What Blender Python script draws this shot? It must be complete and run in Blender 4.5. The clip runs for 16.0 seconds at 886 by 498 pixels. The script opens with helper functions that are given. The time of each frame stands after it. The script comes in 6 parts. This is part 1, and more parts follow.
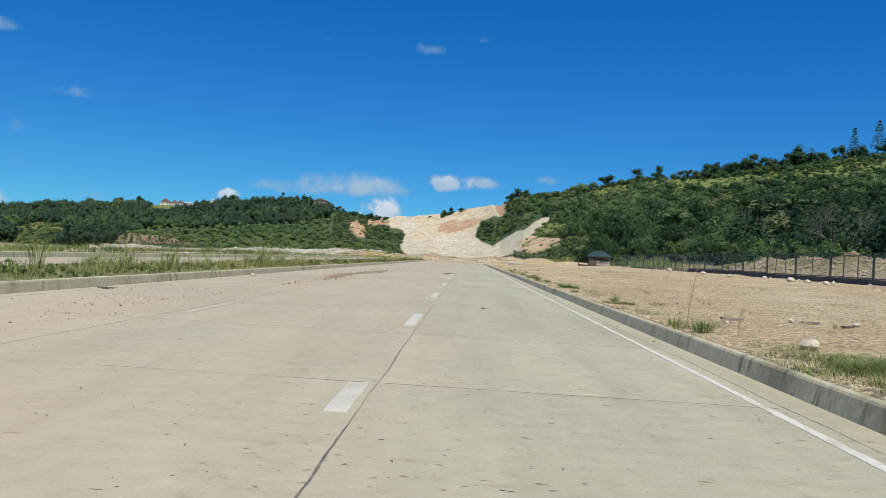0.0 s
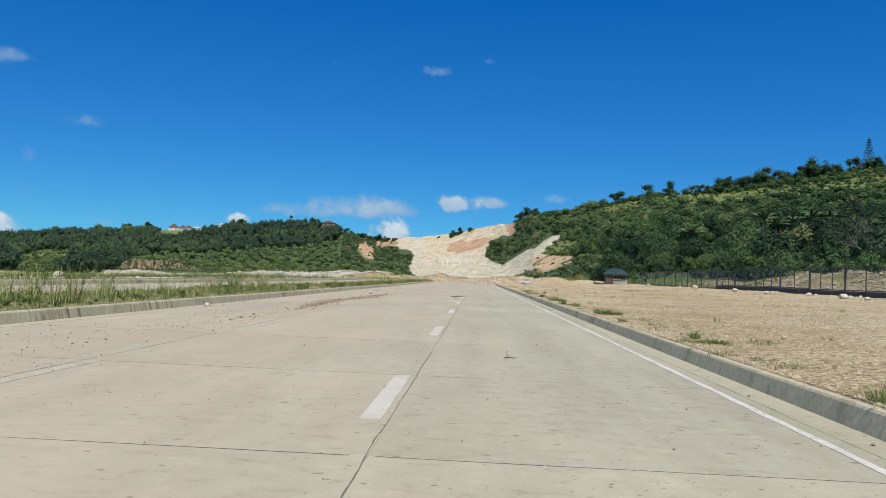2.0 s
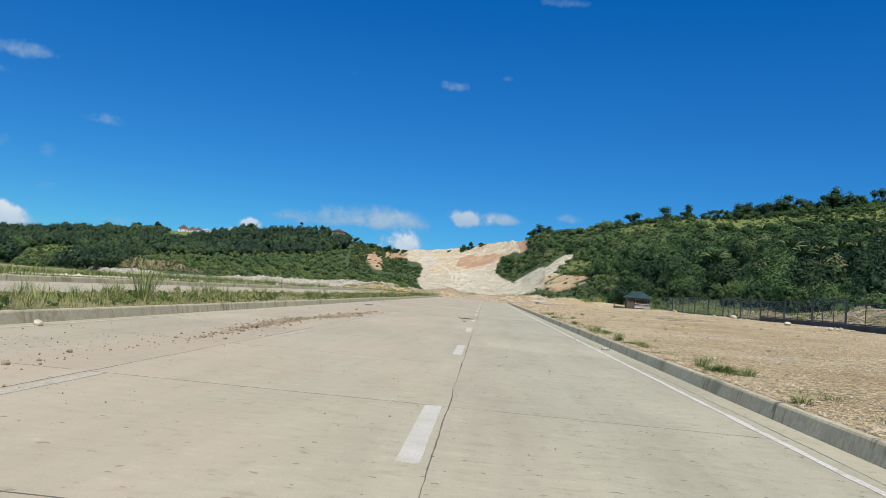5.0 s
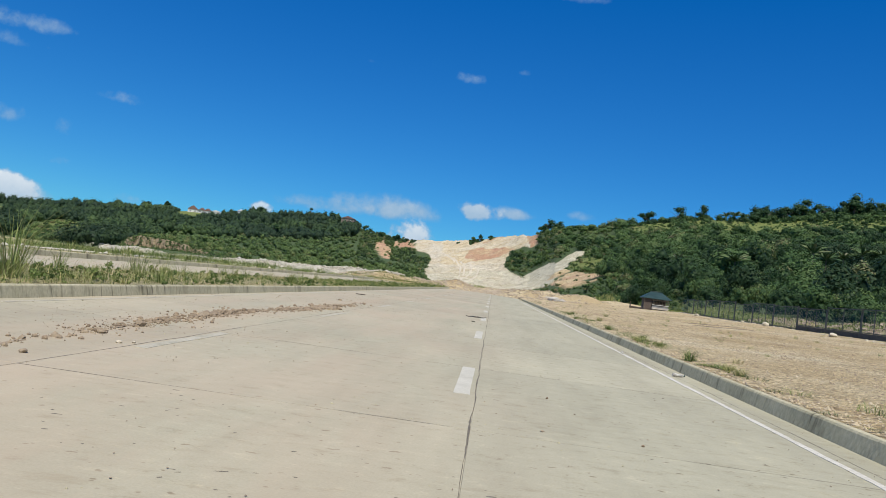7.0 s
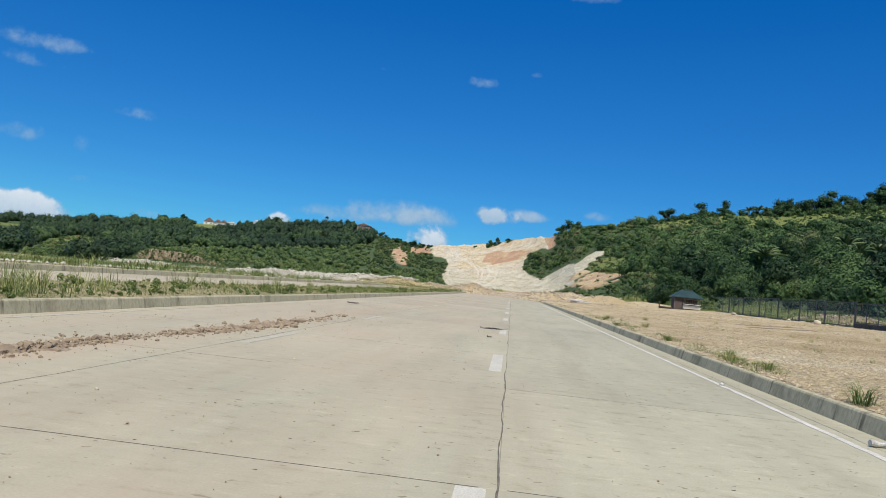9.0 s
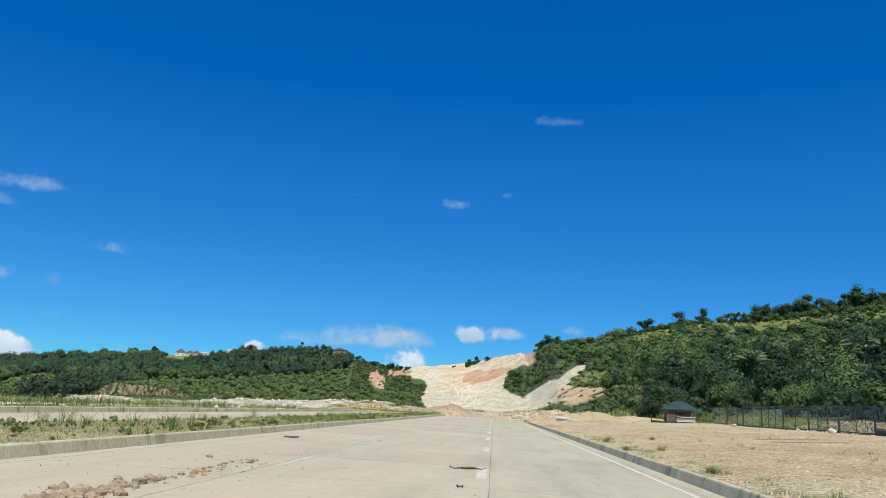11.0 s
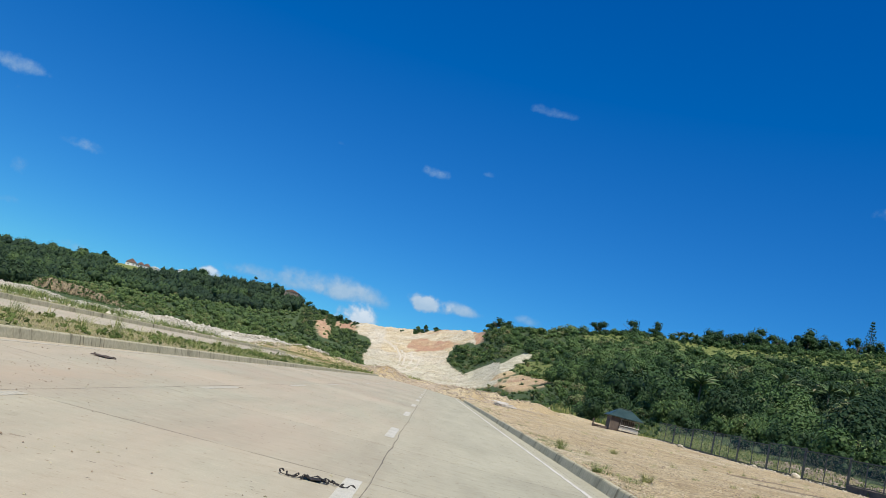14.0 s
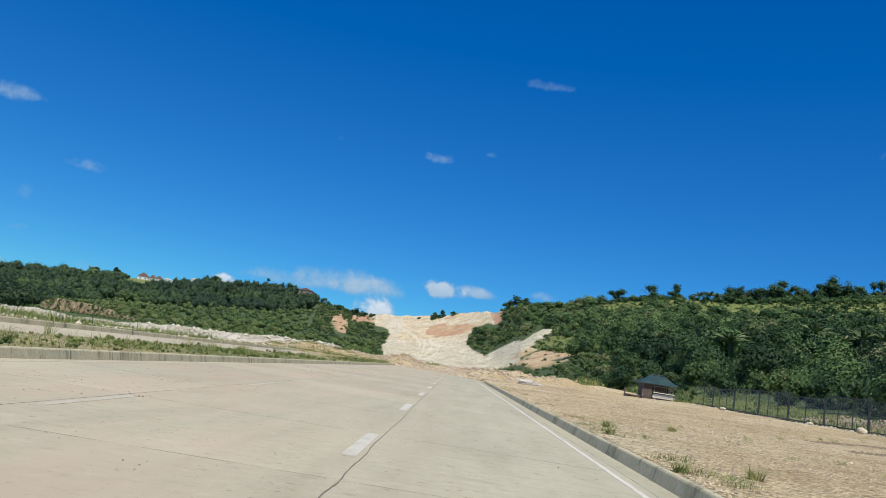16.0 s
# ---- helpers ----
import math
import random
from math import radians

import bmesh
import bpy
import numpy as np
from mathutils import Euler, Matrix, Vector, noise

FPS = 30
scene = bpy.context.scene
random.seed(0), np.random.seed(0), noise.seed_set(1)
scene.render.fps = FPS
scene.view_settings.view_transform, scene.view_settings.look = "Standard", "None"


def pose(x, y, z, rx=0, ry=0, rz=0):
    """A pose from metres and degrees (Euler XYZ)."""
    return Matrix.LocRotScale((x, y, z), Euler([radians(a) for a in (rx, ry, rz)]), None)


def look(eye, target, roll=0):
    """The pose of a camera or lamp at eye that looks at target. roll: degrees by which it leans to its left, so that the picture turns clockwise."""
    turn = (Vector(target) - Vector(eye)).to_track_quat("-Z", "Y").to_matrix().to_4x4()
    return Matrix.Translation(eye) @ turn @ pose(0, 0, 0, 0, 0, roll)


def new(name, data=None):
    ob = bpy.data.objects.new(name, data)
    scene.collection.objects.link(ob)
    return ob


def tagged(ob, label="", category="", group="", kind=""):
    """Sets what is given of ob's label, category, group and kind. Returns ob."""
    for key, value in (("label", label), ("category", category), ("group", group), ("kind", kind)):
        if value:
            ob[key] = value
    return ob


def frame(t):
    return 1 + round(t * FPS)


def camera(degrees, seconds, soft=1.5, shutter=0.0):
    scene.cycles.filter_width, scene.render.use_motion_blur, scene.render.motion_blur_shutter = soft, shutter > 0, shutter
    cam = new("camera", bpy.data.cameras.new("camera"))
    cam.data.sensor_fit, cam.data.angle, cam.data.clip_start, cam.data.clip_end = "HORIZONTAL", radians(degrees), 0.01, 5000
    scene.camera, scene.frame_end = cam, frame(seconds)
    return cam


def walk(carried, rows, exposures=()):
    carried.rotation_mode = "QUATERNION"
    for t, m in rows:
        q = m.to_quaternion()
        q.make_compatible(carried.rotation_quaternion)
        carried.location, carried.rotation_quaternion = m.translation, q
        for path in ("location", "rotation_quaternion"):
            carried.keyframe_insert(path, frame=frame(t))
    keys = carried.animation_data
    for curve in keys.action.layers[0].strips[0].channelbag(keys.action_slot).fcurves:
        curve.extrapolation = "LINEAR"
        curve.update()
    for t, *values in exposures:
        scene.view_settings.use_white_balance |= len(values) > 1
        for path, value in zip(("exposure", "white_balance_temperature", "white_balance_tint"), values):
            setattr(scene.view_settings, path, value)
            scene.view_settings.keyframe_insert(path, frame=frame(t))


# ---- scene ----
cam = camera(59.8, 16.0, soft=0.55)
PATH = [
    (0, (0.693, 1.811, 1.106), (0.629, 3.81, 1.125), 3.4),
    (0.5, (0.692, 3.208, 1.104), (0.618, 5.207, 1.126), 3.4),
    (1, (0.684, 4.731, 1.11), (0.607, 6.729, 1.137), 3.3),
    (1.5, (0.643, 6.23, 1.118), (0.557, 8.227, 1.168), 2.5),
    (2, (0.627, 7.764, 1.119), (0.536, 9.761, 1.19), 2.4),
    (2.5, (0.577, 9.198, 1.137), (0.483, 11.194, 1.229), 2.6),
    (3, (0.535, 10.665, 1.132), (0.44, 12.66, 1.242), 3.0),
    (3.2, (0.5, 11.241, 1.146), (0.404, 13.235, 1.258), 3.0),
    (5.3, (0.236, 18.011, 1.176), (0.112, 20.004, 1.279), 6.2),
    (5.5, (0.207, 18.648, 1.165), (0.082, 20.642, 1.263), 7.0),
    (6, (0.136, 20.266, 1.157), (0.001, 22.26, 1.243), 7.7),
    (6.5, (0.074, 21.809, 1.148), (-0.062, 23.803, 1.23), 7.6),
    (7, (0.034, 23.35, 1.144), (-0.107, 25.343, 1.226), 7.6),
    (7.5, (0.004, 24.946, 1.135), (-0.151, 26.939, 1.215), 7.6),
    (8, (-0.026, 26.485, 1.115), (-0.201, 28.476, 1.196), 7.3),
    (10.3, (-0.036, 33.681, 1.091), (-0.22, 35.667, 1.249), 4.6),
    (10.5, (-0.004, 34.13, 1.1), (-0.193, 36.109, 1.323), 4.7),
    (11, (0.015, 35.457, 1.142), (-0.134, 37.41, 1.545), 3.4),
    (11.5, (0.04, 36.691, 1.117), (-0.083, 38.642, 1.536), 3.3),
    (12, (0.082, 38.051, 1.147), (-0.001, 39.998, 1.596), 3.3),
    (12.5, (0.114, 39.584, 1.124), (0.064, 41.529, 1.586), 3.8),
    (13, (0.206, 40.892, 1.123), (0.182, 42.847, 1.541), 3.7),
    (13.5, (0.32, 42.259, 1.136), (0.294, 44.223, 1.512), 2.0),
    (14, (0.367, 43.673, 1.136), (0.309, 45.644, 1.472), 14.5),
    (14.5, (0.512, 45.053, 1.129), (0.461, 47.027, 1.451), 13.7),
    (15, (0.647, 46.396, 1.141), (0.581, 48.37, 1.459), 13.2),
    (15.5, (0.769, 47.803, 1.133), (0.696, 49.777, 1.445), 9.4),
    (16, (0.86, 49.186, 1.129), (0.783, 51.163, 1.422), 9.0),
]
walk(cam, [(t, look(eye, target, roll)) for t, eye, target, roll in PATH],
     [(0, 0), (8.2, 0), (10.3, .06), (11, .19), (12.3, .27), (13.2, .15), (14, .08), (16, .06)])


# ---------------------------------------------------------------- sky, sun
SUN_EL, SUN_AZ = 58.0, 171.0            # degrees; azimuth clockwise from the road's heading


def way(az, el):
    a, e = radians(az), radians(el)
    return Vector((math.sin(a) * math.cos(e), math.cos(a) * math.cos(e), math.sin(e)))


# azimuth, elevation, half width, half height (degrees), density, whiteness
CLOUDS = [
    (-35.3, 13.0, 2.6, 0.8, .62, .45), (-33.0, 13.0, 1.7, 0.5, .5, .45), (-35.5, 11.7, 2.4, 0.55, .5, .4), (-27.9, 9.4, 1.25, 0.5, .69, .5),
    (-31.1, 6.7, 0.6, 0.65, .5, .35), (-34.8, 6.9, 1.7, 0.6, .5, .35), (-32.0, 4.5, 2.0, 0.42, .5, .3), (-34.3, 2.3, 2.2, 1.1, .95, .9),
    (-32.6, 2.0, 1.4, 0.6, .75, .6), (-26.7, 2.8, 1.5, 0.5, .55, .5), (-17.7, 3.5, 0.75, 0.5, .9, .9), (-9.0, 4.8, 4.2, 1.0, .85, .38), (-11.6, 4.5, 3.4, .72, .78, .33),
    (-13.5, 4.3, 2.6, 0.5, .6, .45), (-6.6, 3.1, 1.4, 1.35, 1.0, .85), (-1.3, 5.5, 1.6, 0.8, .9, .58), (0.35, 5.6, 1.7, 0.55, .8, .42),
    (5.7, 6.0, 1.0, 0.4, .45, .45), (-3.8, 15.0, 1.1, 0.5, .66, .5), (0.25, 15.85, 0.45, 0.28, .35, .35), (-11.0, 15.2, 0.5, 0.25, .28, .25),
    (3.8, 21.3, 1.8, 0.42, .38, .3), (29.2, 17.6, 1.5, 0.7, .68, .5),
]


def build_world():
    world = bpy.data.worlds.new("sky")
    scene.world = world
    world.use_nodes = True
    nt = world.node_tree
    nt.nodes.clear()
    N, L = nt.nodes.new, nt.links.new
    out, bg, sky = N("ShaderNodeOutputWorld"), N("ShaderNodeBackground"), N("ShaderNodeTexSky")
    sky.sky_type, sky.sun_disc = "NISHITA", False
    sky.sun_elevation, sky.sun_rotation = radians(SUN_EL), radians(SUN_AZ)
    sky.altitude, sky.air_density, sky.dust_density, sky.ozone_density = 2200, 1.0, 0.0, 3.0
    hs = N("ShaderNodeHueSaturation")
    hs.inputs["Saturation"].default_value = 1.42
    hs.inputs["Value"].default_value = 1.06
    L(sky.outputs[0], hs.inputs["Color"])
    blue = N("ShaderNodeMix")
    blue.data_type, blue.blend_type = "RGBA", "MULTIPLY"
    blue.inputs["Factor"].default_value = 1.0
    blue.inputs["B"].default_value = (.42, 1.35, 2.26, 1)
    grade = N("ShaderNodeMix")
    grade.data_type = "RGBA"
    grade.inputs["A"].default_value = (.44, 1.45, 2.16, 1)
    grade.inputs["B"].default_value = (.5, 1.15, 2.2, 1)
    L(grade.outputs["Result"], blue.inputs["B"])
    even = N("ShaderNodeGamma")
    even.inputs["Gamma"].default_value = 0.66
    L(hs.outputs[0], even.inputs["Color"])
    L(even.outputs[0], blue.inputs["A"])
    co = N("ShaderNodeTexCoord")
    ns = N("ShaderNodeTexNoise")
    ns.inputs["Scale"].default_value, ns.inputs["Detail"].default_value, ns.inputs["Roughness"].default_value = 30, 4, 0.5
    L(co.outputs["Generated"], ns.inputs["Vector"])

    def m(op, a, b=None, c=None, clamp=False):
        n = N("ShaderNodeMath")
        n.operation, n.use_clamp = op, clamp
        for i, v in enumerate((a, b, c)):
            if v is None:
                continue
            if isinstance(v, (int, float)):
                n.inputs[i].default_value = v
            else:
                L(v, n.inputs[i])
        return n.outputs[0]

    def dot(v):
        n = N("ShaderNodeVectorMath")
        n.operation = "DOT_PRODUCT"
        L(co.outputs["Generated"], n.inputs[0])
        n.inputs[1].default_value = v
        return n.outputs["Value"]

    fine = N("ShaderNodeTexNoise")
    fine.inputs["Scale"].default_value, fine.inputs["Detail"].default_value, fine.inputs["Roughness"].default_value = 95, 5, 0.6
    L(co.outputs["Generated"], fine.inputs["Vector"])
    L(m("MULTIPLY", dot((0, 0, 1)), 2.0, clamp=True), grade.inputs["Factor"])
    wob = m("ADD", m("MULTIPLY", m("SUBTRACT", ns.outputs[0], 0.5), 2.3), m("MULTIPLY", m("SUBTRACT", fine.outputs[0], 0.5), .55))
    total, top = None, None
    for az, el, w, h, d, white in CLOUDS:
        c = way(az, el)
        side = Vector((c.y, -c.x, 0)).normalized()
        up = side.cross(c)
        u = dot(side / math.tan(radians(w * 1.2)))
        v = m("ADD", dot(up / math.tan(radians(h * 1.2))), .12)
        low = m("MULTIPLY", m("MINIMUM", v, 0.0), .55)                 # flat undersides
        q = m("ADD", m("MULTIPLY", u, u), m("MULTIPLY", m("ADD", v, low), m("ADD", v, low)))
        thin = (1.35 if d > .85 else 1.0) if d > .7 else 1.9
        k = m("MULTIPLY_ADD", wob, thin, m("SUBTRACT", 1.0 if d > .7 else .7, q))
        k = m("MULTIPLY", k, 1.3 if d > .85 else (.85 if d > .7 else .6), clamp=True)
        k = m("MULTIPLY", m("MULTIPLY", k, k), m("MULTIPLY_ADD", k, -2.0, 3.0))
        k = m("MULTIPLY", m("MULTIPLY", k, d), m("GREATER_THAN", dot(c), 0.5))
        lit = m("MULTIPLY", m("MULTIPLY_ADD", v, .42, .62, clamp=True), m("MULTIPLY", k, white))
        total = k if total is None else m("MAXIMUM", total, k)
        top = lit if top is None else m("MAXIMUM", top, lit)
    total = m("MINIMUM", total, 0.96)
    shade = N("ShaderNodeMix")
    shade.data_type = "RGBA"
    L(m("ADD", top, m("MULTIPLY", m("SUBTRACT", fine.outputs[0], .5), .3), clamp=True), shade.inputs["Factor"])
    shade.inputs["A"].default_value = (2.9, 4.9, 7.0, 1)
    shade.inputs["B"].default_value = (9.4, 10.0, 10.6, 1)
    mix = N("ShaderNodeMix")
    mix.data_type = "RGBA"
    L(total, mix.inputs["Factor"])
    L(blue.outputs["Result"], mix.inputs["A"])
    L(shade.outputs["Result"], mix.inputs["B"])
    L(mix.outputs["Result"], bg.inputs["Color"])
    bg.inputs["Strength"].default_value = 0.085
    L(bg.outputs[0], out.inputs[0])


build_world()
sun = new("sun", bpy.data.lights.new("sun", "SUN"))
sun.data.energy, sun.data.angle, sun.data.color = 5.0, radians(0.55), (1.0, 0.93, 0.80)
sun.matrix_world = look(way(SUN_AZ, SUN_EL) * 100, (0, 0, 0))


# ---------------------------------------------------------------- materials
def links(mat):
    mat.use_nodes = True
    nt = mat.node_tree
    b = nt.nodes["Principled BSDF"]
    return nt, nt.nodes.new, nt.links.new, b


def tex(N, L, kind, scale, detail=4, rough=0.6, vec=None):
    n = N("ShaderNodeTexNoise" if kind == "noise" else "ShaderNodeTexVoronoi")
    n.inputs["Scale"].default_value = scale
    if kind == "noise":
        n.inputs["Detail"].default_value, n.inputs["Roughness"].default_value = detail, rough
    if vec is not None:
        L(vec, n.inputs["Vector"])
    return n


def ramp(N, L, src, stops):
    r = N("ShaderNodeValToRGB")
    e = r.color_ramp.elements
    while len(e) < len(stops):
        e.new(0.5)
    for k, (p, c) in zip(e, stops):
        k.position, k.color = p, (*c, 1)
    L(src, r.inputs[0])
    return r.outputs[0]


def mixc(N, L, fac, a, b, blend="MIX"):
    n = N("ShaderNodeMix")
    n.data_type, n.blend_type = "RGBA", blend
    for sock, v in ((n.inputs["Factor"], fac), (n.inputs["A"], a), (n.inputs["B"], b)):
        if isinstance(v, (int, float)):
            sock.default_value = v
        elif isinstance(v, tuple):
            sock.default_value = (*v, 1)
        else:
            L(v, sock)
    return n.outputs["Result"]


def place(N, stretch=None):
    """World-size coordinates; stretch squeezes the grain along an axis."""
    g = N("ShaderNodeNewGeometry")
    if not stretch:
        return g.outputs["Position"]
    mp = N("ShaderNodeMapping")
    mp.inputs["Scale"].default_value = stretch
    g.id_data.links.new(g.outputs["Position"], mp.inputs["Vector"])
    return mp.outputs[0]


def bump(N, L, b, height, strength, dist):
    n = N("ShaderNodeBump")
    n.inputs["Strength"].default_value, n.inputs["Distance"].default_value = strength, dist
    L(height, n.inputs["Height"])
    L(n.outputs[0], b.inputs["Normal"])


def surface(name, dark, mid, light, scale, rough=0.8, fine=30, bump_by=0.4, bump_d=0.01, metal=0.0, stretch=None, low=.3):
    """A plain weathered surface: blotches at one size, grain at another."""
    mat = bpy.data.materials.new(name)
    nt, N, L, b = links(mat)
    v = place(N, stretch)
    big, small = tex(N, L, "noise", scale, 5, 0.6, v), tex(N, L, "noise", fine, 3, 0.6, v)
    c = ramp(N, L, big.outputs[0], [(low, dark), (low * .4 + .3, mid), (0.72, light)])
    g = ramp(N, L, small.outputs[0], [(0.3, (.78, .78, .78)), (0.7, (1.1, 1.1, 1.1))])
    L(mixc(N, L, 1.0, c, g, "MULTIPLY"), b.inputs["Base Color"])
    b.inputs["Roughness"].default_value, b.inputs["Metallic"].default_value = rough, metal
    bump(N, L, b, small.outputs[0], bump_by, bump_d)
    return mat


def concrete_material(name, tone=(1, 1, 1), dirt=1.0):
    mat = bpy.data.materials.new(name)
    nt, N, L, b = links(mat)
    v = place(N)
    vs = place(N, (1.0, 0.12, 1.0))
    vx = place(N, (0.75, 1.15, 1.0))
    big = tex(N, L, "noise", 0.22, 5, 0.6, v)
    streak = tex(N, L, "noise", 1.3, 5, 0.65, vs)
    broom = tex(N, L, "noise", 5, 6, 0.72, vx)
    fine = tex(N, L, "noise", 60, 3, 0.6, v)
    base = ramp(N, L, big.outputs[0], [(0.3, (.375, .36, .257)), (0.5, (.405, .388, .277)), (0.7, (.44, .42, .302))])
    base = mixc(N, L, 1.0, base, ramp(N, L, streak.outputs[0], [(0.3, (.86, .85, .84)), (0.55, (1, 1, 1)), (0.75, (1.08, 1.07, 1.05))]), "MULTIPLY")
    base = mixc(N, L, 1.0, base, ramp(N, L, broom.outputs[0], [(0.33, (.8, .78, .74)), (0.42, (.97, .965, .955)), (0.5, (1, 1, 1)), (0.58, (1.02, 1.02, 1.02)), (0.66, (1.15, 1.14, 1.12))]), "MULTIPLY")
    base = mixc(N, L, 1.0, base, ramp(N, L, fine.outputs[0], [(0.3, (.9, .9, .9)), (0.7, (1.06, 1.06, 1.06))]), "MULTIPLY")
    spot = tex(N, L, "noise", 2.6, 6, .8, place(N, (.5, 1.2, 1.0)))
    base = mixc(N, L, 1.0, base, ramp(N, L, spot.outputs[0], [(0.34, (.88, .86, .82)), (0.44, (1, 1, 1)), (0.58, (1, 1, 1)), (0.68, (1.07, 1.06, 1.04))]), "MULTIPLY")
    fleck = tex(N, L, "noise", 11, 2, .55, place(N, (.7, 1.1, 1.0)))
    base = mixc(N, L, 1.0, base, ramp(N, L, fleck.outputs[0], [(0.285, (.56, .51, .45)), (0.325, (1, 1, 1)), (0.69, (1, 1, 1)), (0.75, (1.15, 1.14, 1.12))]), "MULTIPLY")
    scuff = tex(N, L, "noise", 3.4, 3, .6, place(N, (.55, 2.4, 1.0)))
    base = mixc(N, L, 1.0, base, ramp(N, L, scuff.outputs[0], [(0.27, (.92, .9, .88)), (0.33, (1, 1, 1)), (0.66, (1, 1, 1)), (0.72, (1.16, 1.16, 1.15))]), "MULTIPLY")
    # reddish earth carried on to the slabs, mostly in the two left lanes
    sep = N("ShaderNodeSeparateXYZ")
    L(v, sep.inputs[0])
    side = N("ShaderNodeMapRange")
    side.inputs["From Min"].default_value, side.inputs["From Max"].default_value = 1.4, -1.6
    L(sep.outputs["X"], side.inputs["Value"])
    soil = tex(N, L, "noise", 0.42, 6, 0.7, place(N, (1.0, 0.3, 1.0)))
    sm = ramp(N, L, soil.outputs[0], [(0.36, (.12, .12, .12)), (0.64, (1, 1, 1))])
    f = N("ShaderNodeMath")
    f.operation = "MULTIPLY"
    L(sm, f.inputs[0])
    L(side.outputs[0], f.inputs[1])
    f2 = N("ShaderNodeMath")
    f2.operation = "MULTIPLY"
    L(f.outputs[0], f2.inputs[0])
    f2.inputs[1].default_value = 0.56 * dirt
    base = mixc(N, L, f2.outputs[0], base, (.475, .372, .264))
    # soil trodden in along the windrow of the west lane
    row = N("ShaderNodeMapRange")
    row.inputs["From Min"].default_value, row.inputs["From Max"].default_value = 0.75, 0.05
    off = N("ShaderNodeMath")
    off.operation = "ADD"
    L(sep.outputs["X"], off.inputs[0])
    off.inputs[1].default_value = 4.6
    dist = N("ShaderNodeMath")
    dist.operation = "ABSOLUTE"
    L(off.outputs[0], dist.inputs[0])
    L(dist.outputs[0], row.inputs["Value"])
    trod = tex(N, L, "noise", 1.6, 6, .75, place(N, (1.0, .45, 1.0)))
    f3 = N("ShaderNodeMath")
    f3.operation = "MULTIPLY"
    L(row.outputs[0], f3.inputs[0])
    L(ramp(N, L, trod.outputs[0], [(0.38, (0, 0, 0)), (0.58, (.65, .65, .65))]), f3.inputs[1])
    base = mixc(N, L, f3.outputs[0], base, (.43, .345, .235))
    base = mixc(N, L, 1.0, base, tone, "MULTIPLY")
    info = N("ShaderNodeObjectInfo")
    base = mixc(N, L, 1.0, base, ramp(N, L, info.outputs["Random"], [(0, (.95, .95, .95)), (1, (1.04, 1.035, 1.03))]), "MULTIPLY")
    L(base, b.inputs["Base Color"])
    b.inputs["Roughness"].default_value = 0.86
    bump(N, L, b, broom.outputs[0], 0.25, 0.006)
    return mat


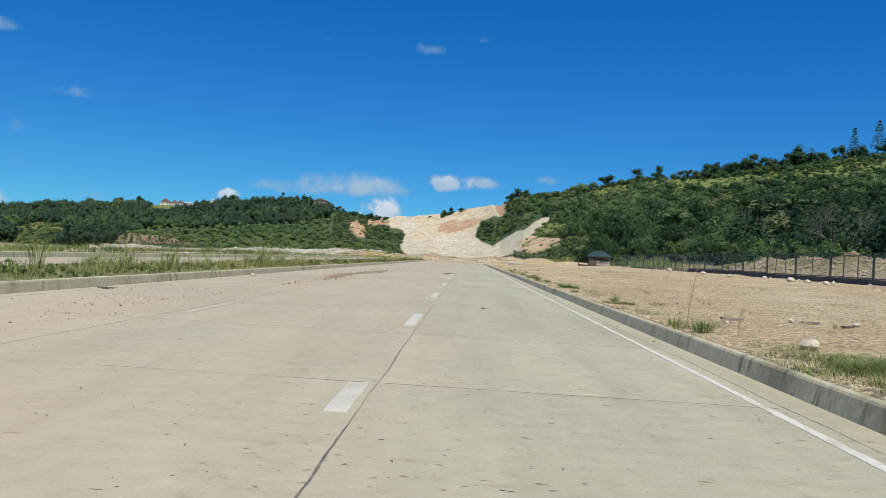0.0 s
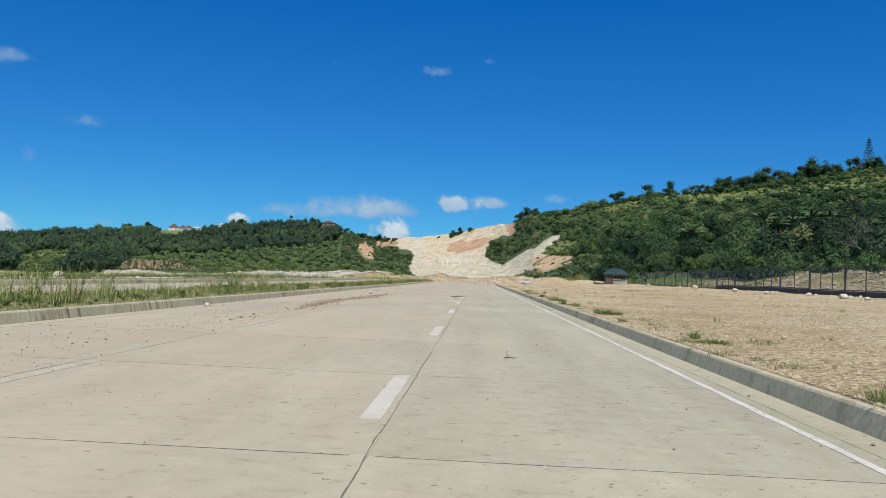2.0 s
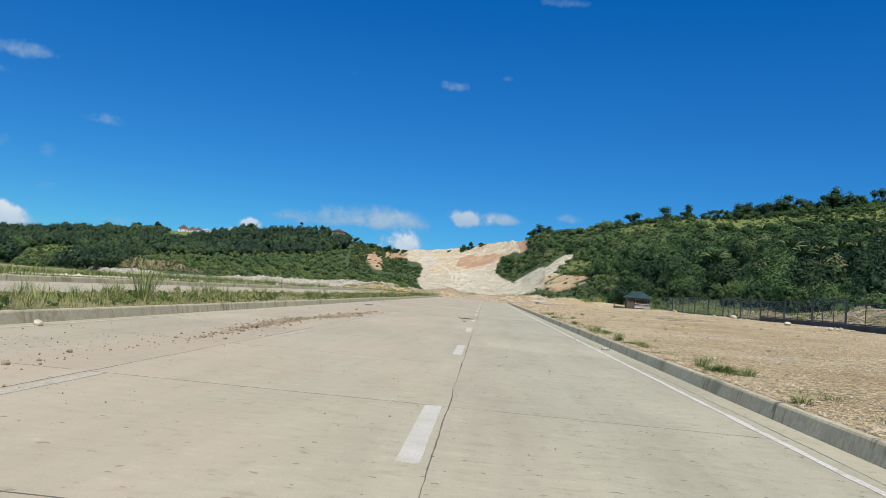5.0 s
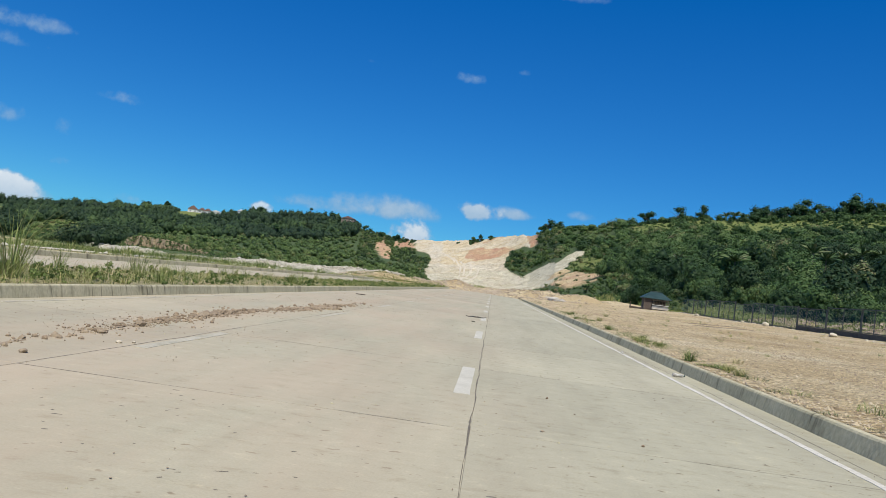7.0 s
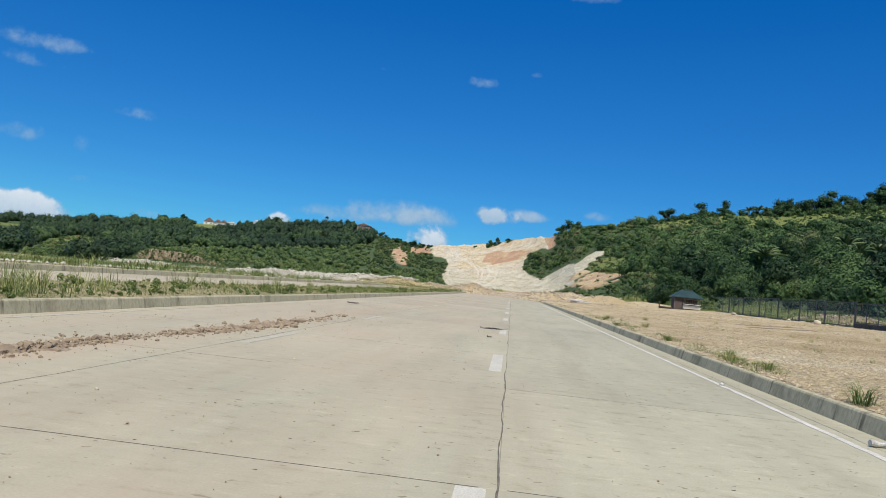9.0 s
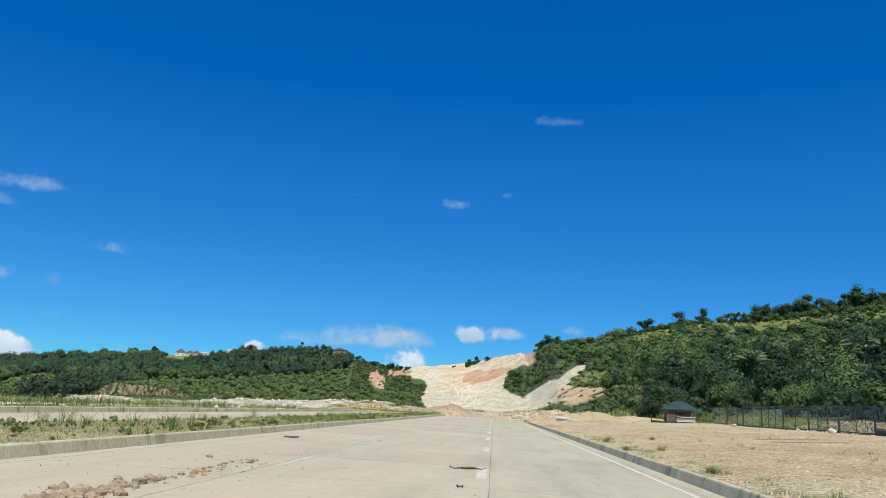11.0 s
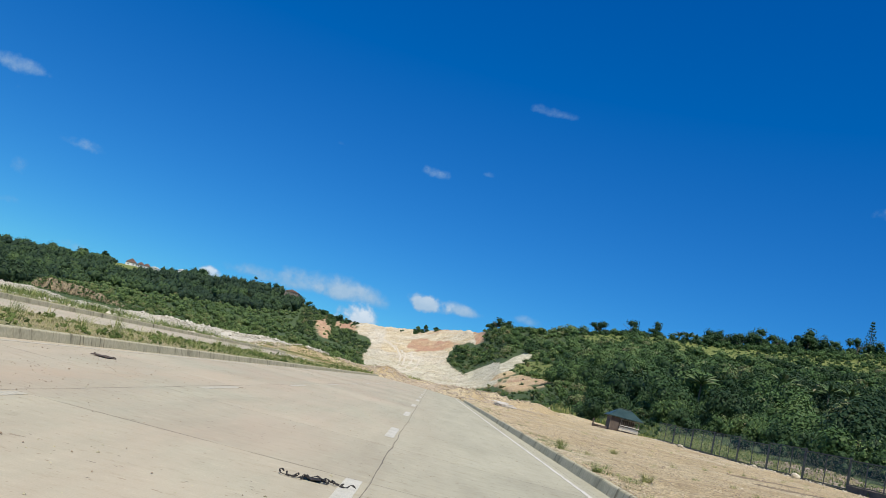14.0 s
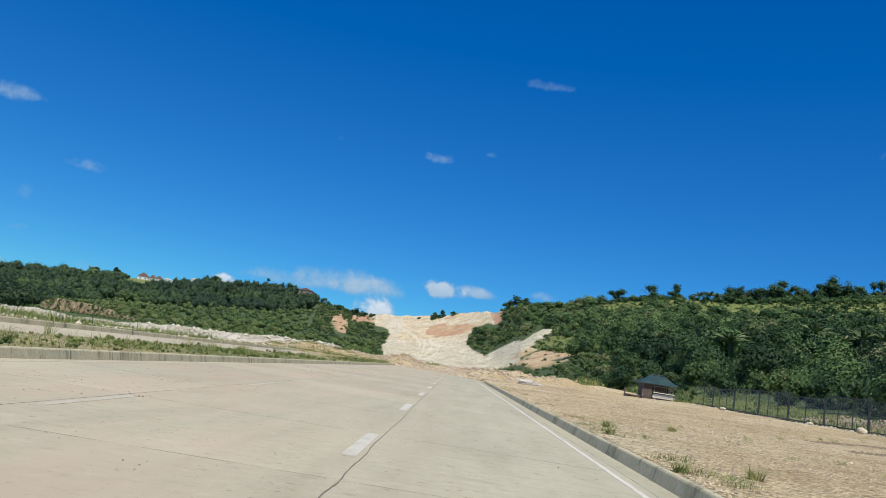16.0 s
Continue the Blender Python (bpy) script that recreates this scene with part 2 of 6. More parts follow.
def ground_material():
    mat = bpy.data.materials.new("ground")
    nt, N, L, b = links(mat)
    v = place(N)
    at = N("ShaderNodeAttribute")
    at.attribute_name = "zone"
    z = N("ShaderNodeSeparateColor")
    L(at.outputs["Color"], z.inputs[0])
    n1, n2, n3 = tex(N, L, "noise", 0.12, 6, .65, v), tex(N, L, "noise", 1.7, 5, .65, v), tex(N, L, "noise", 14, 4, .7, v)
    gravel = tex(N, L, "voronoi", 10, vec=v)
    drag = tex(N, L, "noise", .9, 5, .65, place(N, (1.0, 0.85, 1.0)))
    green = ramp(N, L, n2.outputs[0], [(0.3, (.035, .06, .018)), (0.55, (.065, .105, .03)), (0.75, (.1, .145, .045))])
    meadow = ramp(N, L, n2.outputs[0], [(0.3, (.08, .12, .025)), (0.5, (.16, .2, .045)), (0.72, (.25, .25, .085))])
    pale = ramp(N, L, n1.outputs[0], [(0.34, (.52, .45, .325)), (0.5, (.61, .555, .42)), (0.66, (.68, .64, .52))])
    grey = N("ShaderNodeAttribute")
    grey.attribute_name = "grey"
    pale = mixc(N, L, grey.outputs["Fac"], pale, ramp(N, L, n1.outputs[0], [(0.34, (.46, .43, .305)), (0.5, (.57, .54, .395)), (0.66, (.645, .62, .48))]))
    crag = tex(N, L, "noise", .45, 7, .75, place(N, (1.0, 0.35, 1.5)))
    pale = mixc(N, L, 1.0, pale, ramp(N, L, crag.outputs[0], [(0.34, (.6, .58, .55)), (0.46, (.95, .95, .95)), (0.56, (1, 1, 1)), (0.68, (1.16, 1.16, 1.16))]), "MULTIPLY")
    crumb = tex(N, L, "noise", 1.5, 6, .8, place(N, (1.0, 0.4, 1.6)))
    pale = mixc(N, L, 1.0, pale, ramp(N, L, crumb.outputs[0], [(0.36, (.5, .47, .43)), (0.45, (.95, .95, .94)), (0.55, (1, 1, 1)), (0.66, (1.18, 1.18, 1.18))]), "MULTIPLY")
    red = ramp(N, L, n2.outputs[0], [(0.3, (.33, .17, .095)), (0.55, (.46, .27, .165)), (0.75, (.56, .385, .255))])
    tan = ramp(N, L, n1.outputs[0], [(0.32, (.52, .4, .21)), (0.46, (.64, .515, .295)), (0.56, (.7, .59, .36)), (0.68, (.77, .69, .475))])
    tan = mixc(N, L, 1.0, tan, ramp(N, L, drag.outputs[0], [(0.34, (.8, .76, .72)), (0.44, (.95, .94, .93)), (0.56, (1, 1, 1)), (0.66, (1.09, 1.1, 1.1))]), "MULTIPLY")
    tan = mixc(N, L, 1.0, tan, ramp(N, L, gravel.outputs["Distance"], [(0.0, (1.18, 1.18, 1.18)), (0.35, (1.02, 1.02, 1.02)), (0.75, (.62, .59, .55))]), "MULTIPLY")
    c = mixc(N, L, z.outputs["Blue"], green, tan)
    c = mixc(N, L, at.outputs["Alpha"], c, meadow)
    c = mixc(N, L, z.outputs["Green"], c, red)
    c = mixc(N, L, z.outputs["Red"], c, pale)
    c = mixc(N, L, 1.0, c, ramp(N, L, n3.outputs[0], [(0.3, (.58, .55, .52)), (0.46, (.96, .96, .96)), (0.56, (1, 1, 1)), (0.7, (1.36, 1.36, 1.36))]), "MULTIPLY")
    n4 = tex(N, L, "noise", 4.5, 6, .75, v)
    c = mixc(N, L, 1.0, c, ramp(N, L, n4.outputs[0], [(0.34, (.62, .6, .58)), (0.47, (1, 1, 1)), (0.56, (1.02, 1.02, 1.02)), (0.67, (1.22, 1.22, 1.22))]), "MULTIPLY")
    L(c, b.inputs["Base Color"])
    b.inputs["Roughness"].default_value = 0.95
    h = N("ShaderNodeMath")
    h.operation = "ADD"
    peb = N("ShaderNodeMath")
    peb.operation = "MULTIPLY_ADD"
    L(gravel.outputs["Distance"], peb.inputs[0])
    peb.inputs[1].default_value = -.6
    L(n2.outputs[0], peb.inputs[2])
    L(peb.outputs[0], h.inputs[0])
    L(n3.outputs[0], h.inputs[1])
    bump(N, L, b, h.outputs[0], 0.8, 0.17)
    return mat


def leaf_material(name, dark, mid, light, gloss=0.55, dry=(1.6, .95, 1.6)):
    mat = bpy.data.materials.new(name)
    nt, N, L, b = links(mat)
    at = N("ShaderNodeAttribute")
    at.attribute_name = "tint"
    c = ramp(N, L, at.outputs["Fac"], [(0.05, dark), (0.42, mid), (0.8, light), (0.97, (light[0] * dry[0], light[1] * dry[1], light[2] * dry[2]))])
    L(c, b.inputs["Base Color"])
    b.inputs["Roughness"].default_value = gloss
    b.inputs["Specular IOR Level"].default_value = 0.15
    tr, mx = N("ShaderNodeBsdfTranslucent"), N("ShaderNodeMixShader")
    L(c, tr.inputs["Color"])
    mx.inputs[0].default_value = 0.16
    L(b.outputs[0], mx.inputs[1])
    L(tr.outputs[0], mx.inputs[2])
    L(mx.outputs[0], nt.nodes["Material Output"].inputs[0])
    return mat


def screen_material(name, thin, thick):
    """Woven grey-green shade net: mostly holes."""
    mat = bpy.data.materials.new(name)
    nt, N, L, b = links(mat)
    v = place(N)
    n = tex(N, L, "noise", 1.2, 4, .6, v)
    b.inputs["Base Color"].default_value = (.31, .35, .32, 1)
    b.inputs["Roughness"].default_value = 0.7
    tr, mx = N("ShaderNodeBsdfTransparent"), N("ShaderNodeMixShader")
    L(ramp(N, L, n.outputs[0], [(0.3, (thin,) * 3), (0.7, (thick,) * 3)]), mx.inputs[0])
    L(tr.outputs[0], mx.inputs[1])
    L(b.outputs[0], mx.inputs[2])
    L(mx.outputs[0], nt.nodes["Material Output"].inputs[0])
    return mat


def curb_material():
    """Cast concrete with dark runs and slanting dark marks down the face and a dusty top."""
    mat = surface("curb_concrete", (.3, .28, .18), (.43, .4, .262), (.53, .49, .335), 1.1, 0.92, 24, stretch=(1, .8, .5), low=.345)
    nt = mat.node_tree
    N, L, b = nt.nodes.new, nt.links.new, nt.nodes["Principled BSDF"]
    old = b.inputs["Base Color"].links[0].from_socket
    runs = tex(N, L, "noise", 2.1, 5, .7, place(N, (1.0, 1.6, .35)))
    c = mixc(N, L, 1.0, old, ramp(N, L, runs.outputs[0], [(0.3, (.4, .4, .38)), (0.37, (.74, .74, .72)), (0.44, (1, 1, 1)), (0.7, (1.06, 1.05, 1.03))]), "MULTIPLY")
    g, slant = N("ShaderNodeNewGeometry"), N("ShaderNodeMapping")
    L(g.outputs["Position"], slant.inputs["Vector"])
    slant.inputs["Rotation"].default_value = (radians(32), 0, 0)
    slant.inputs["Scale"].default_value = (.4, 9.0, .7)
    lines = tex(N, L, "noise", 1.0, 3, .6, slant.outputs[0])
    where = tex(N, L, "noise", .5, 3, .6, place(N))
    marks = ramp(N, L, lines.outputs[0], [(0.36, (.38, .37, .34)), (0.43, (1, 1, 1))])
    mask = ramp(N, L, where.outputs[0], [(0.5, (0, 0, 0)), (0.58, (1, 1, 1))])
    c = mixc(N, L, mask, c, mixc(N, L, 1.0, c, marks, "MULTIPLY"))
    L(c, b.inputs["Base Color"])
    return mat


CONCRETE = concrete_material("road_concrete")
CURB = curb_material()
PAINT = surface("worn_road_paint", (.44, .42, .33), (.535, .515, .42), (.605, .585, .49), 2.2, 0.7, 110, .1, .002)
EDGE_PAINT = surface("thin_worn_road_paint", (.36, .335, .24), (.45, .42, .315), (.52, .49, .385), 1.6, 0.75, 18, .2, .003)
WHITELINE = surface("edge_line_paint", (.45, .42, .33), (.59, .565, .48), (.66, .64, .56), 1.6, 0.7, 18, .2, .003)
CRACK = surface("dirt_filled_joint", (.075, .066, .048), (.13, .115, .088), (.22, .195, .15), 6, 1.0, 60)
GROUND = ground_material()
LEAF_RIGHT = leaf_material("hillside_leaves", (.027, .056, .024), (.067, .126, .042), (.136, .205, .068))
LEAF_LEFT = leaf_material("far_leaves", (.03, .055, .031), (.062, .105, .04), (.145, .215, .064))
LEAF_TREE = leaf_material("ridge_tree_leaves", (.02, .046, .022), (.044, .092, .034), (.08, .14, .046))
FROND = leaf_material("palm_leaves", (.045, .085, .032), (.085, .135, .052), (.14, .19, .08), 0.5)
GRASS = leaf_material("weeds", (.07, .115, .03), (.17, .225, .065), (.35, .35, .14), dry=(1.12, 1.02, 1.15))
BARK = surface("bark", (.06, .05, .04), (.11, .095, .075), (.17, .15, .12), 3, 0.95, 20)
PALEBARK = surface("bleached_twigs", (.14, .13, .11), (.21, .2, .17), (.28, .26, .22), 2, 0.95, 20)
EARTHROCK = surface("earthy_rubble", (.3, .235, .16), (.42, .345, .245), (.53, .455, .345), 1.1, 0.95, 9, .6, .03)
ROCK = surface("limestone", (.38, .33, .24), (.54, .485, .37), (.64, .59, .47), 1.1, 0.95, 9, .6, .03)
PALESPOIL = surface("pale_spoil", (.47, .415, .31), (.59, .53, .41), (.66, .61, .495), .5, 0.95, 3, .6, .08)
LOTSTONE = surface("dusty_gravel", (.32, .25, .15), (.46, .375, .24), (.56, .48, .345), 7, 0.95, 20, .4, .01)
SMEAR = surface("damp_soil", (.12, .09, .055), (.19, .15, .1), (.28, .225, .155), 3, 1.0, 20)
CLOD = surface("red_brown_clods", (.16, .118, .073), (.26, .2, .133), (.38, .31, .212), 3, 1.0, 22, .6, .02)
SPOIL = surface("spoil_heap_soil", (.19, .14, .095), (.32, .25, .18), (.46, .39, .3), 0.8, 1.0, 6, .8, .06)
BERMROCK = surface("weathered_limestone_spoil", (.34, .31, .245), (.485, .45, .365), (.59, .56, .47), 1.6, 0.95, 7, .7, .05)
# shadowed and sunlit browns of the gullies are both put into this colour range
BANKSOIL = surface("gullied_earth", (.085, .072, .042), (.19, .155, .095), (.37, .305, .195), .35, 1.0, 2.2, .8, .15, stretch=(1.6, 1.6, .25))
STEEL = surface("dark_painted_steel", (.02, .024, .024), (.032, .038, .036), (.05, .055, .05), 2, 0.5, 30, .1, .002)
PLINTH = surface("dark_weathered_block", (.05, .047, .042), (.085, .08, .072), (.13, .12, .105), 1.4, 0.95, 12)
NET = screen_material("shade_net", .13, .27)
THIN_NET = screen_material("torn_shade_net", .06, .22)
ROOF = surface("green_roof_sheet", (.014, .032, .03), (.022, .05, .046), (.04, .075, .068), 1.2, 0.45, 14, .1, .004)
TIMBER = surface("weathered_timber", (.13, .1, .075), (.2, .165, .125), (.3, .26, .21), 1.8, 0.85, 18, stretch=(3, 3, .6))
PALETIMBER = surface("sun_bleached_timber", (.44, .41, .36), (.58, .55, .49), (.68, .65, .59), 1.8, 0.85, 18, stretch=(.7, 3, 3))
DARKWOOD = surface("dark_reddish_timber", (.045, .034, .026), (.08, .06, .047), (.12, .093, .074), 1.6, 0.8, 14)
BLACK = surface("black_cloth", (.012, .011, .011), (.022, .02, .02), (.045, .04, .038), 9, 0.9, 60)
WHITEWALL = surface("white_render", (.6, .58, .54), (.72, .7, .66), (.78, .77, .73), .5, 0.9, 4)
REDROOF = surface("brown_red_roof", (.13, .075, .06), (.19, .11, .085), (.25, .16, .13), .6, 0.8, 4)
DUSTYPLASTIC = surface("dusty_plastic", (.22, .2, .16), (.4, .38, .33), (.6, .59, .54), 22, 0.3, 60, .6, .01)
GLASS = surface("dark_window_pane", (.03, .035, .04), (.045, .05, .06), (.06, .07, .08), 1, 0.12, 5, 0, .001)


# ---------------------------------------------------------------- building helpers
def part(name, bm, material, parent=None, label="", smooth=False):
    me = bpy.data.meshes.new(name)
    bm.to_mesh(me)
    bm.free()
    if smooth:
        me.shade_smooth()
    me.materials.append(material)
    ob = new(name, me)
    ob.parent = parent
    return tagged(ob, label) if label else ob


def thing(name, at, label, category, group="", turn=0.0):
    ob = new(name)
    ob.empty_display_size = 0.3
    ob.matrix_basis = pose(*at, 0, 0, turn)
    return tagged(ob, label, category, group)


def box(bm, x0, x1, y0, y1, z0, z1, bevel=0.0):
    ret = bmesh.ops.create_cube(bm, size=1)
    vs = ret["verts"]
    for v in vs:
        v.co = Vector((x0 if v.co.x < 0 else x1, y0 if v.co.y < 0 else y1, z0 if v.co.z < 0 else z1))
    if bevel:
        bmesh.ops.bevel(bm, geom=list({e for v in vs for e in v.link_edges}), offset=bevel, segments=1, affect="EDGES")
    return bm


def boxed(*a, **k):
    return box(bmesh.new(), *a, **k)


def tube(bm, points, radii, sides=6):
    """A tapered limb through points."""
    rings = []
    for i, p in enumerate(points):
        p = Vector(p)
        d = (Vector(points[min(i + 1, len(points) - 1)]) - Vector(points[max(i - 1, 0)])).normalized()
        a = d.orthogonal().normalized()
        b = d.cross(a)
        rings.append([bm.verts.new(p + (a * math.cos(k * 2 * math.pi / sides) + b * math.sin(k * 2 * math.pi / sides)) * radii[i]) for k in range(sides)])
    for r, s in zip(rings, rings[1:]):
        for k in range(sides):
            bm.faces.new((r[k], r[(k + 1) % sides], s[(k + 1) % sides], s[k]))
    bm.faces.new(rings[-1])
    bm.faces.new(rings[0][::-1])
    return bm


def mesh_np(name, verts, faces, material, floats=None, smooth=False):
    """A mesh object out of arrays; faces all with the same number of corners."""
    me = bpy.data.meshes.new(name)
    verts, faces = np.asarray(verts, np.float32), np.asarray(faces, np.int32)
    n = faces.shape[1]
    me.vertices.add(len(verts))
    me.vertices.foreach_set("co", verts.ravel())
    me.loops.add(faces.size)
    me.loops.foreach_set("vertex_index", faces.ravel())
    me.polygons.add(len(faces))
    me.polygons.foreach_set("loop_start", np.arange(0, faces.size, n, dtype=np.int32))
    me.polygons.foreach_set("loop_total", np.full(len(faces), n, np.int32))
    me.polygons.foreach_set("use_smooth", np.full(len(faces), smooth, bool))
    for key, values in (floats or {}).items():
        at = me.attributes.new(key, "FLOAT", "POINT")
        at.data.foreach_set("value", np.asarray(values, np.float32))
    me.update(calc_edges=True)
    me.materials.append(material)
    return new(name, me)




def fbm(x, y, scale, octaves=4, seed=0):
    """Smooth value noise on arrays, about -1 to 1."""
    out, amp, tot = np.zeros(np.broadcast(x, y).shape), 1.0, 0.0
    for o in range(octaves):
        u, v = np.asarray(x) / scale + 17.3 * o + seed, np.asarray(y) / scale - 9.1 * o + seed * 2
        iu, iv = np.floor(u), np.floor(v)
        fu, fv = u - iu, v - iv
        fu, fv = fu * fu * (3 - 2 * fu), fv * fv * (3 - 2 * fv)

        def h(a, b):
            s = np.sin(a * 127.1 + b * 311.7 + seed * 3.7) * 43758.5453
            return s - np.floor(s)
        n = (h(iu, iv) * (1 - fu) + h(iu + 1, iv) * fu) * (1 - fv) + (h(iu, iv + 1) * (1 - fu) + h(iu + 1, iv + 1) * fu) * fv
        out, tot = out + amp * (2 * n - 1), tot + amp
        amp, scale = amp * 0.5, scale * 0.5
    return out / tot


# ---------------------------------------------------------------- the lie of the land
OX, OY, OZ = 0.7, 0.8, 1.12               # the point from which bearings are counted
#       bearing foot  crest  crest slope  hollow
HILL = np.array([
    (-180, 400, 900, 0.6, 1.0), (-90, 300, 800, 0.8, 1.0), (-50, 265, 1000, 1.0, .9), (-32, 265, 1000, 1.35, .9), (-28.8, 265, 1000, 1.8, .9),
    (-25, 265, 1000, 2.2, .9), (-21.7, 270, 980, 2.6, .9), (-17.9, 270, 980, 2.85, .9), (-13.9, 290, 960, 3.25, 1.0),
    (-11, 310, 880, 3.1, 1.1), (-8.1, 330, 790, 2.75, 1.2), (-6, 335, 720, 2.72, 1.6), (-3.5, 330, 690, 3.05, 1.7),
    (-1.4, 330, 660, 3.35, 1.7), (.7, 325, 630, 3.95, 1.7), (2.4, 300, 580, 4.2, 1.5), (4, 255, 525, 4.85, 1.1),
    (6.8, 205, 490, 5.15, .95), (9.3, 172, 460, 5.75, .8), (12.8, 136, 455, 6.45, .76)])
HILL2 = np.array([
    (16.7, 113, 462, 6.7, .82), (20.4, 95, 465, 7.2, .88), (23.9, 84, 465, 7.6, .88), (27.7, 76, 478, 8.2, .88),
    (32, 70, 480, 8.8, .88), (45, 58, 430, 9.0, .85), (70, 55, 380, 8.0, .7), (90, 80, 400, 6, .8), (180, 400, 900, .6, 1.0)])
HILL = np.vstack([HILL, HILL2])


def plain(x, y):
    """The level ground: fill at kerb height, rising to the fence, falling off to the west."""
    x, y = np.asarray(x, float), np.asarray(y, float)
    z = 0.19 + np.where(x > 4, np.clip((x - 4) / 22, 0, 1.4) * (0.62 + 0.2 * np.clip((y - 60) / 50, 0, 1.3)), 0)
    z = z - 0.042 * np.clip(-x - 20.5, 0, 55) - 0.008 * np.clip(-x - 75, 0, 80)
    z = z + 0.05 * fbm(x, y, 9, 3, 2) * np.clip((np.abs(x + 1.8) - 6.5) / 4, 0, 1)
    return z


def bearing(x, y):
    return np.degrees(np.arctan2(np.asarray(x, float) - OX, np.asarray(y, float) - OY)), np.hypot(np.asarray(x) - OX, np.asarray(y) - OY)


def land(x, y):
    x, y = np.asarray(x, float), np.asarray(y, float)
    az, r = bearing(x, y)
    foot, crest, el, p = (np.interp(az, HILL[:, 0], HILL[:, k]) for k in (1, 2, 3, 4))
    el = el - 0.1
    base = plain(x, y)
    e0 = np.degrees(np.arctan2(base - OZ, foot))
    s = np.clip((r - foot) / (crest - foot), 0, 1)
    e = e0 + (el - e0) * s ** p
    z = OZ + r * np.tan(np.radians(e))
    bare = np.clip(1 - np.abs(az + 2) / 4.5, 0, 1)
    z = z + s * (1 - s) * 4 * 3.0 * fbm(x, y, 70, 4, 5) * (1 - 0.75 * bare)
    far = np.clip(r - crest, 0, None)
    zc = OZ + crest * np.tan(np.radians(el))
    z = np.where(r > crest, np.maximum(zc - 0.1 * far - 0.00005 * far ** 2, -8), z)
    return np.where(r > foot, z, base)


def inside(az, el, poly):
    hit = np.zeros(np.shape(az), bool)
    for (x0, y0), (x1, y1) in zip(poly, poly[1:] + poly[:1]):
        c = ((y0 > el) != (y1 > el)) & (az < (x1 - x0) * (el - y0) / (y1 - y0 + 1e-9) + x0)
        hit ^= c
    return hit


# bare places on the hills, as bearing and slope angle
CUT = [(-3.4, -.33), (-4.74, -.04), (-5.0, .58), (-4.84, 1.2), (-4.66, 1.5), (-4.95, 1.93), (-5.55, 2.0), (-6.0, 2.09), (-5.95, 2.48), (-6.4, 2.8), (-6.0, 3.3),
       (-3.5, 3.6), (-.2, 4.5), (2.05, 4.9), (2.63, 4.1), (2.71, 3.59), (2.32, 3.33), (1.61, 3.3), (1.1, 2.95), (.6, 2.25), (.5, 1.72), (.9, 1.26), (1.33, .95), (1.32, .52), (.7, .12), (1.2, -.3)]
CUT_FOOT = [(.4, 1.6), (.66, 1.43), (1.53, 1.2), (1.95, .95), (2.05, .6), (1.65, .2), (1.2, -.3), (.6, 0)]
CUT_RED = [(-2.32, 1.96), (-2.08, 2.51), (-1.5, 2.72), (-.3, 2.96), (1.2, 3.03), (.6, 2.66), (-.15, 2.26), (-.5, 2.0), (-1.99, 1.83)]
CUT_RED_TOP = [(1.88, 4.15), (2.6, 4.3), (2.71, 3.59), (2.25, 3.32), (1.94, 3.51)]
CUT_PINK = [(-1.28, 3.2), (.25, 3.95), (1.94, 4.4), (1.9, 3.95), (.42, 3.6), (-.83, 3.08)]
RED_BANK = [(-7.6, 2.45), (-6.53, 2.58), (-6.04, 2.31), (-6.0, 1.97), (-6.89, 2.01), (-7.43, 2.14)]
RED_BANK_LOW = [(-8.95, 2.1), (-8.5, 2.36), (-7.9, 2.2), (-7.62, 1.75), (-7.55, 1.3), (-7.85, 1.1), (-8.3, 1.3), (-8.6, 1.65)]
SCAR = [(1.55, .5), (2.16, 1.35), (2.63, 1.65), (3.14, 1.97), (4.04, 2.43), (5.0, 3.15), (5.35, 3.38), (6.0, 3.4), (5.51, 2.85), (4.9, 2.45), (4.6, 1.92), (4.1, 1.5), (3.85, .89), (2.56, .2), (1.7, .1)]
SCAR_TAN = [(3.7, 1.39), (4.61, 1.95), (5.14, 1.92), (7.17, 1.88), (6.66, 1.4), (5.78, 1.02), (4.88, .57), (4.24, .7), (3.66, .89)]
SCAR_GREEN = [(4.86, 2.24), (5.51, 2.82), (6.31, 3.1), (7.34, 3.02), (7.31, 2.03), (5.14, 1.92)]
WEST_BANK = [(-24.6, -.2), (-23.6, -.12), (-21.0, -.08), (-19.0, -.08), (-18.6, -.3), (-20.2, -.5), (-23.0, -.52), (-24.6, -.5)]
WEST_FIELD = [(-30.7, .3), (-30.0, .66), (-29.1, .8), (-28.2, .62), (-27.9, .27), (-28.6, .1), (-30.2, -.08)]
WEST_FIELD_2 = [(-35.0, 1.06), (-33.05, 1.25), (-32.78, .96), (-33.23, .75), (-35.0, .64)]
LAWN = [(-23.0, 2.3), (-21.0, 3.0), (-20.2, 3.0), (-20.9, 2.38), (-22.71, 2.12)]
CLEARING = [(-14.3, 2.55), (-13.3, 2.6), (-13.0, 2.35), (-14.0, 2.3)]
HAUL_TRACKS = [[(-2.5, .75), (-2.53, 1.27), (-2.84, 1.61), (-3.48, 1.8), (-4.36, 2.13), (-4.76, 2.61), (-4.9, 2.75)],
               [(-2.74, .41), (-2.26, .73), (-2.18, 1.14), (-2.3, 1.52), (-2.85, 1.71), (-3.93, 2.0), (-4.5, 2.5)],
               [(-2.72, .2), (-2.0, .6), (-1.71, 1.02), (-1.78, 1.43), (-2.14, 1.66)],
               [(-2.36, .11), (-1.39, .62), (-1.21, 1.17), (-1.6, 1.55)]]


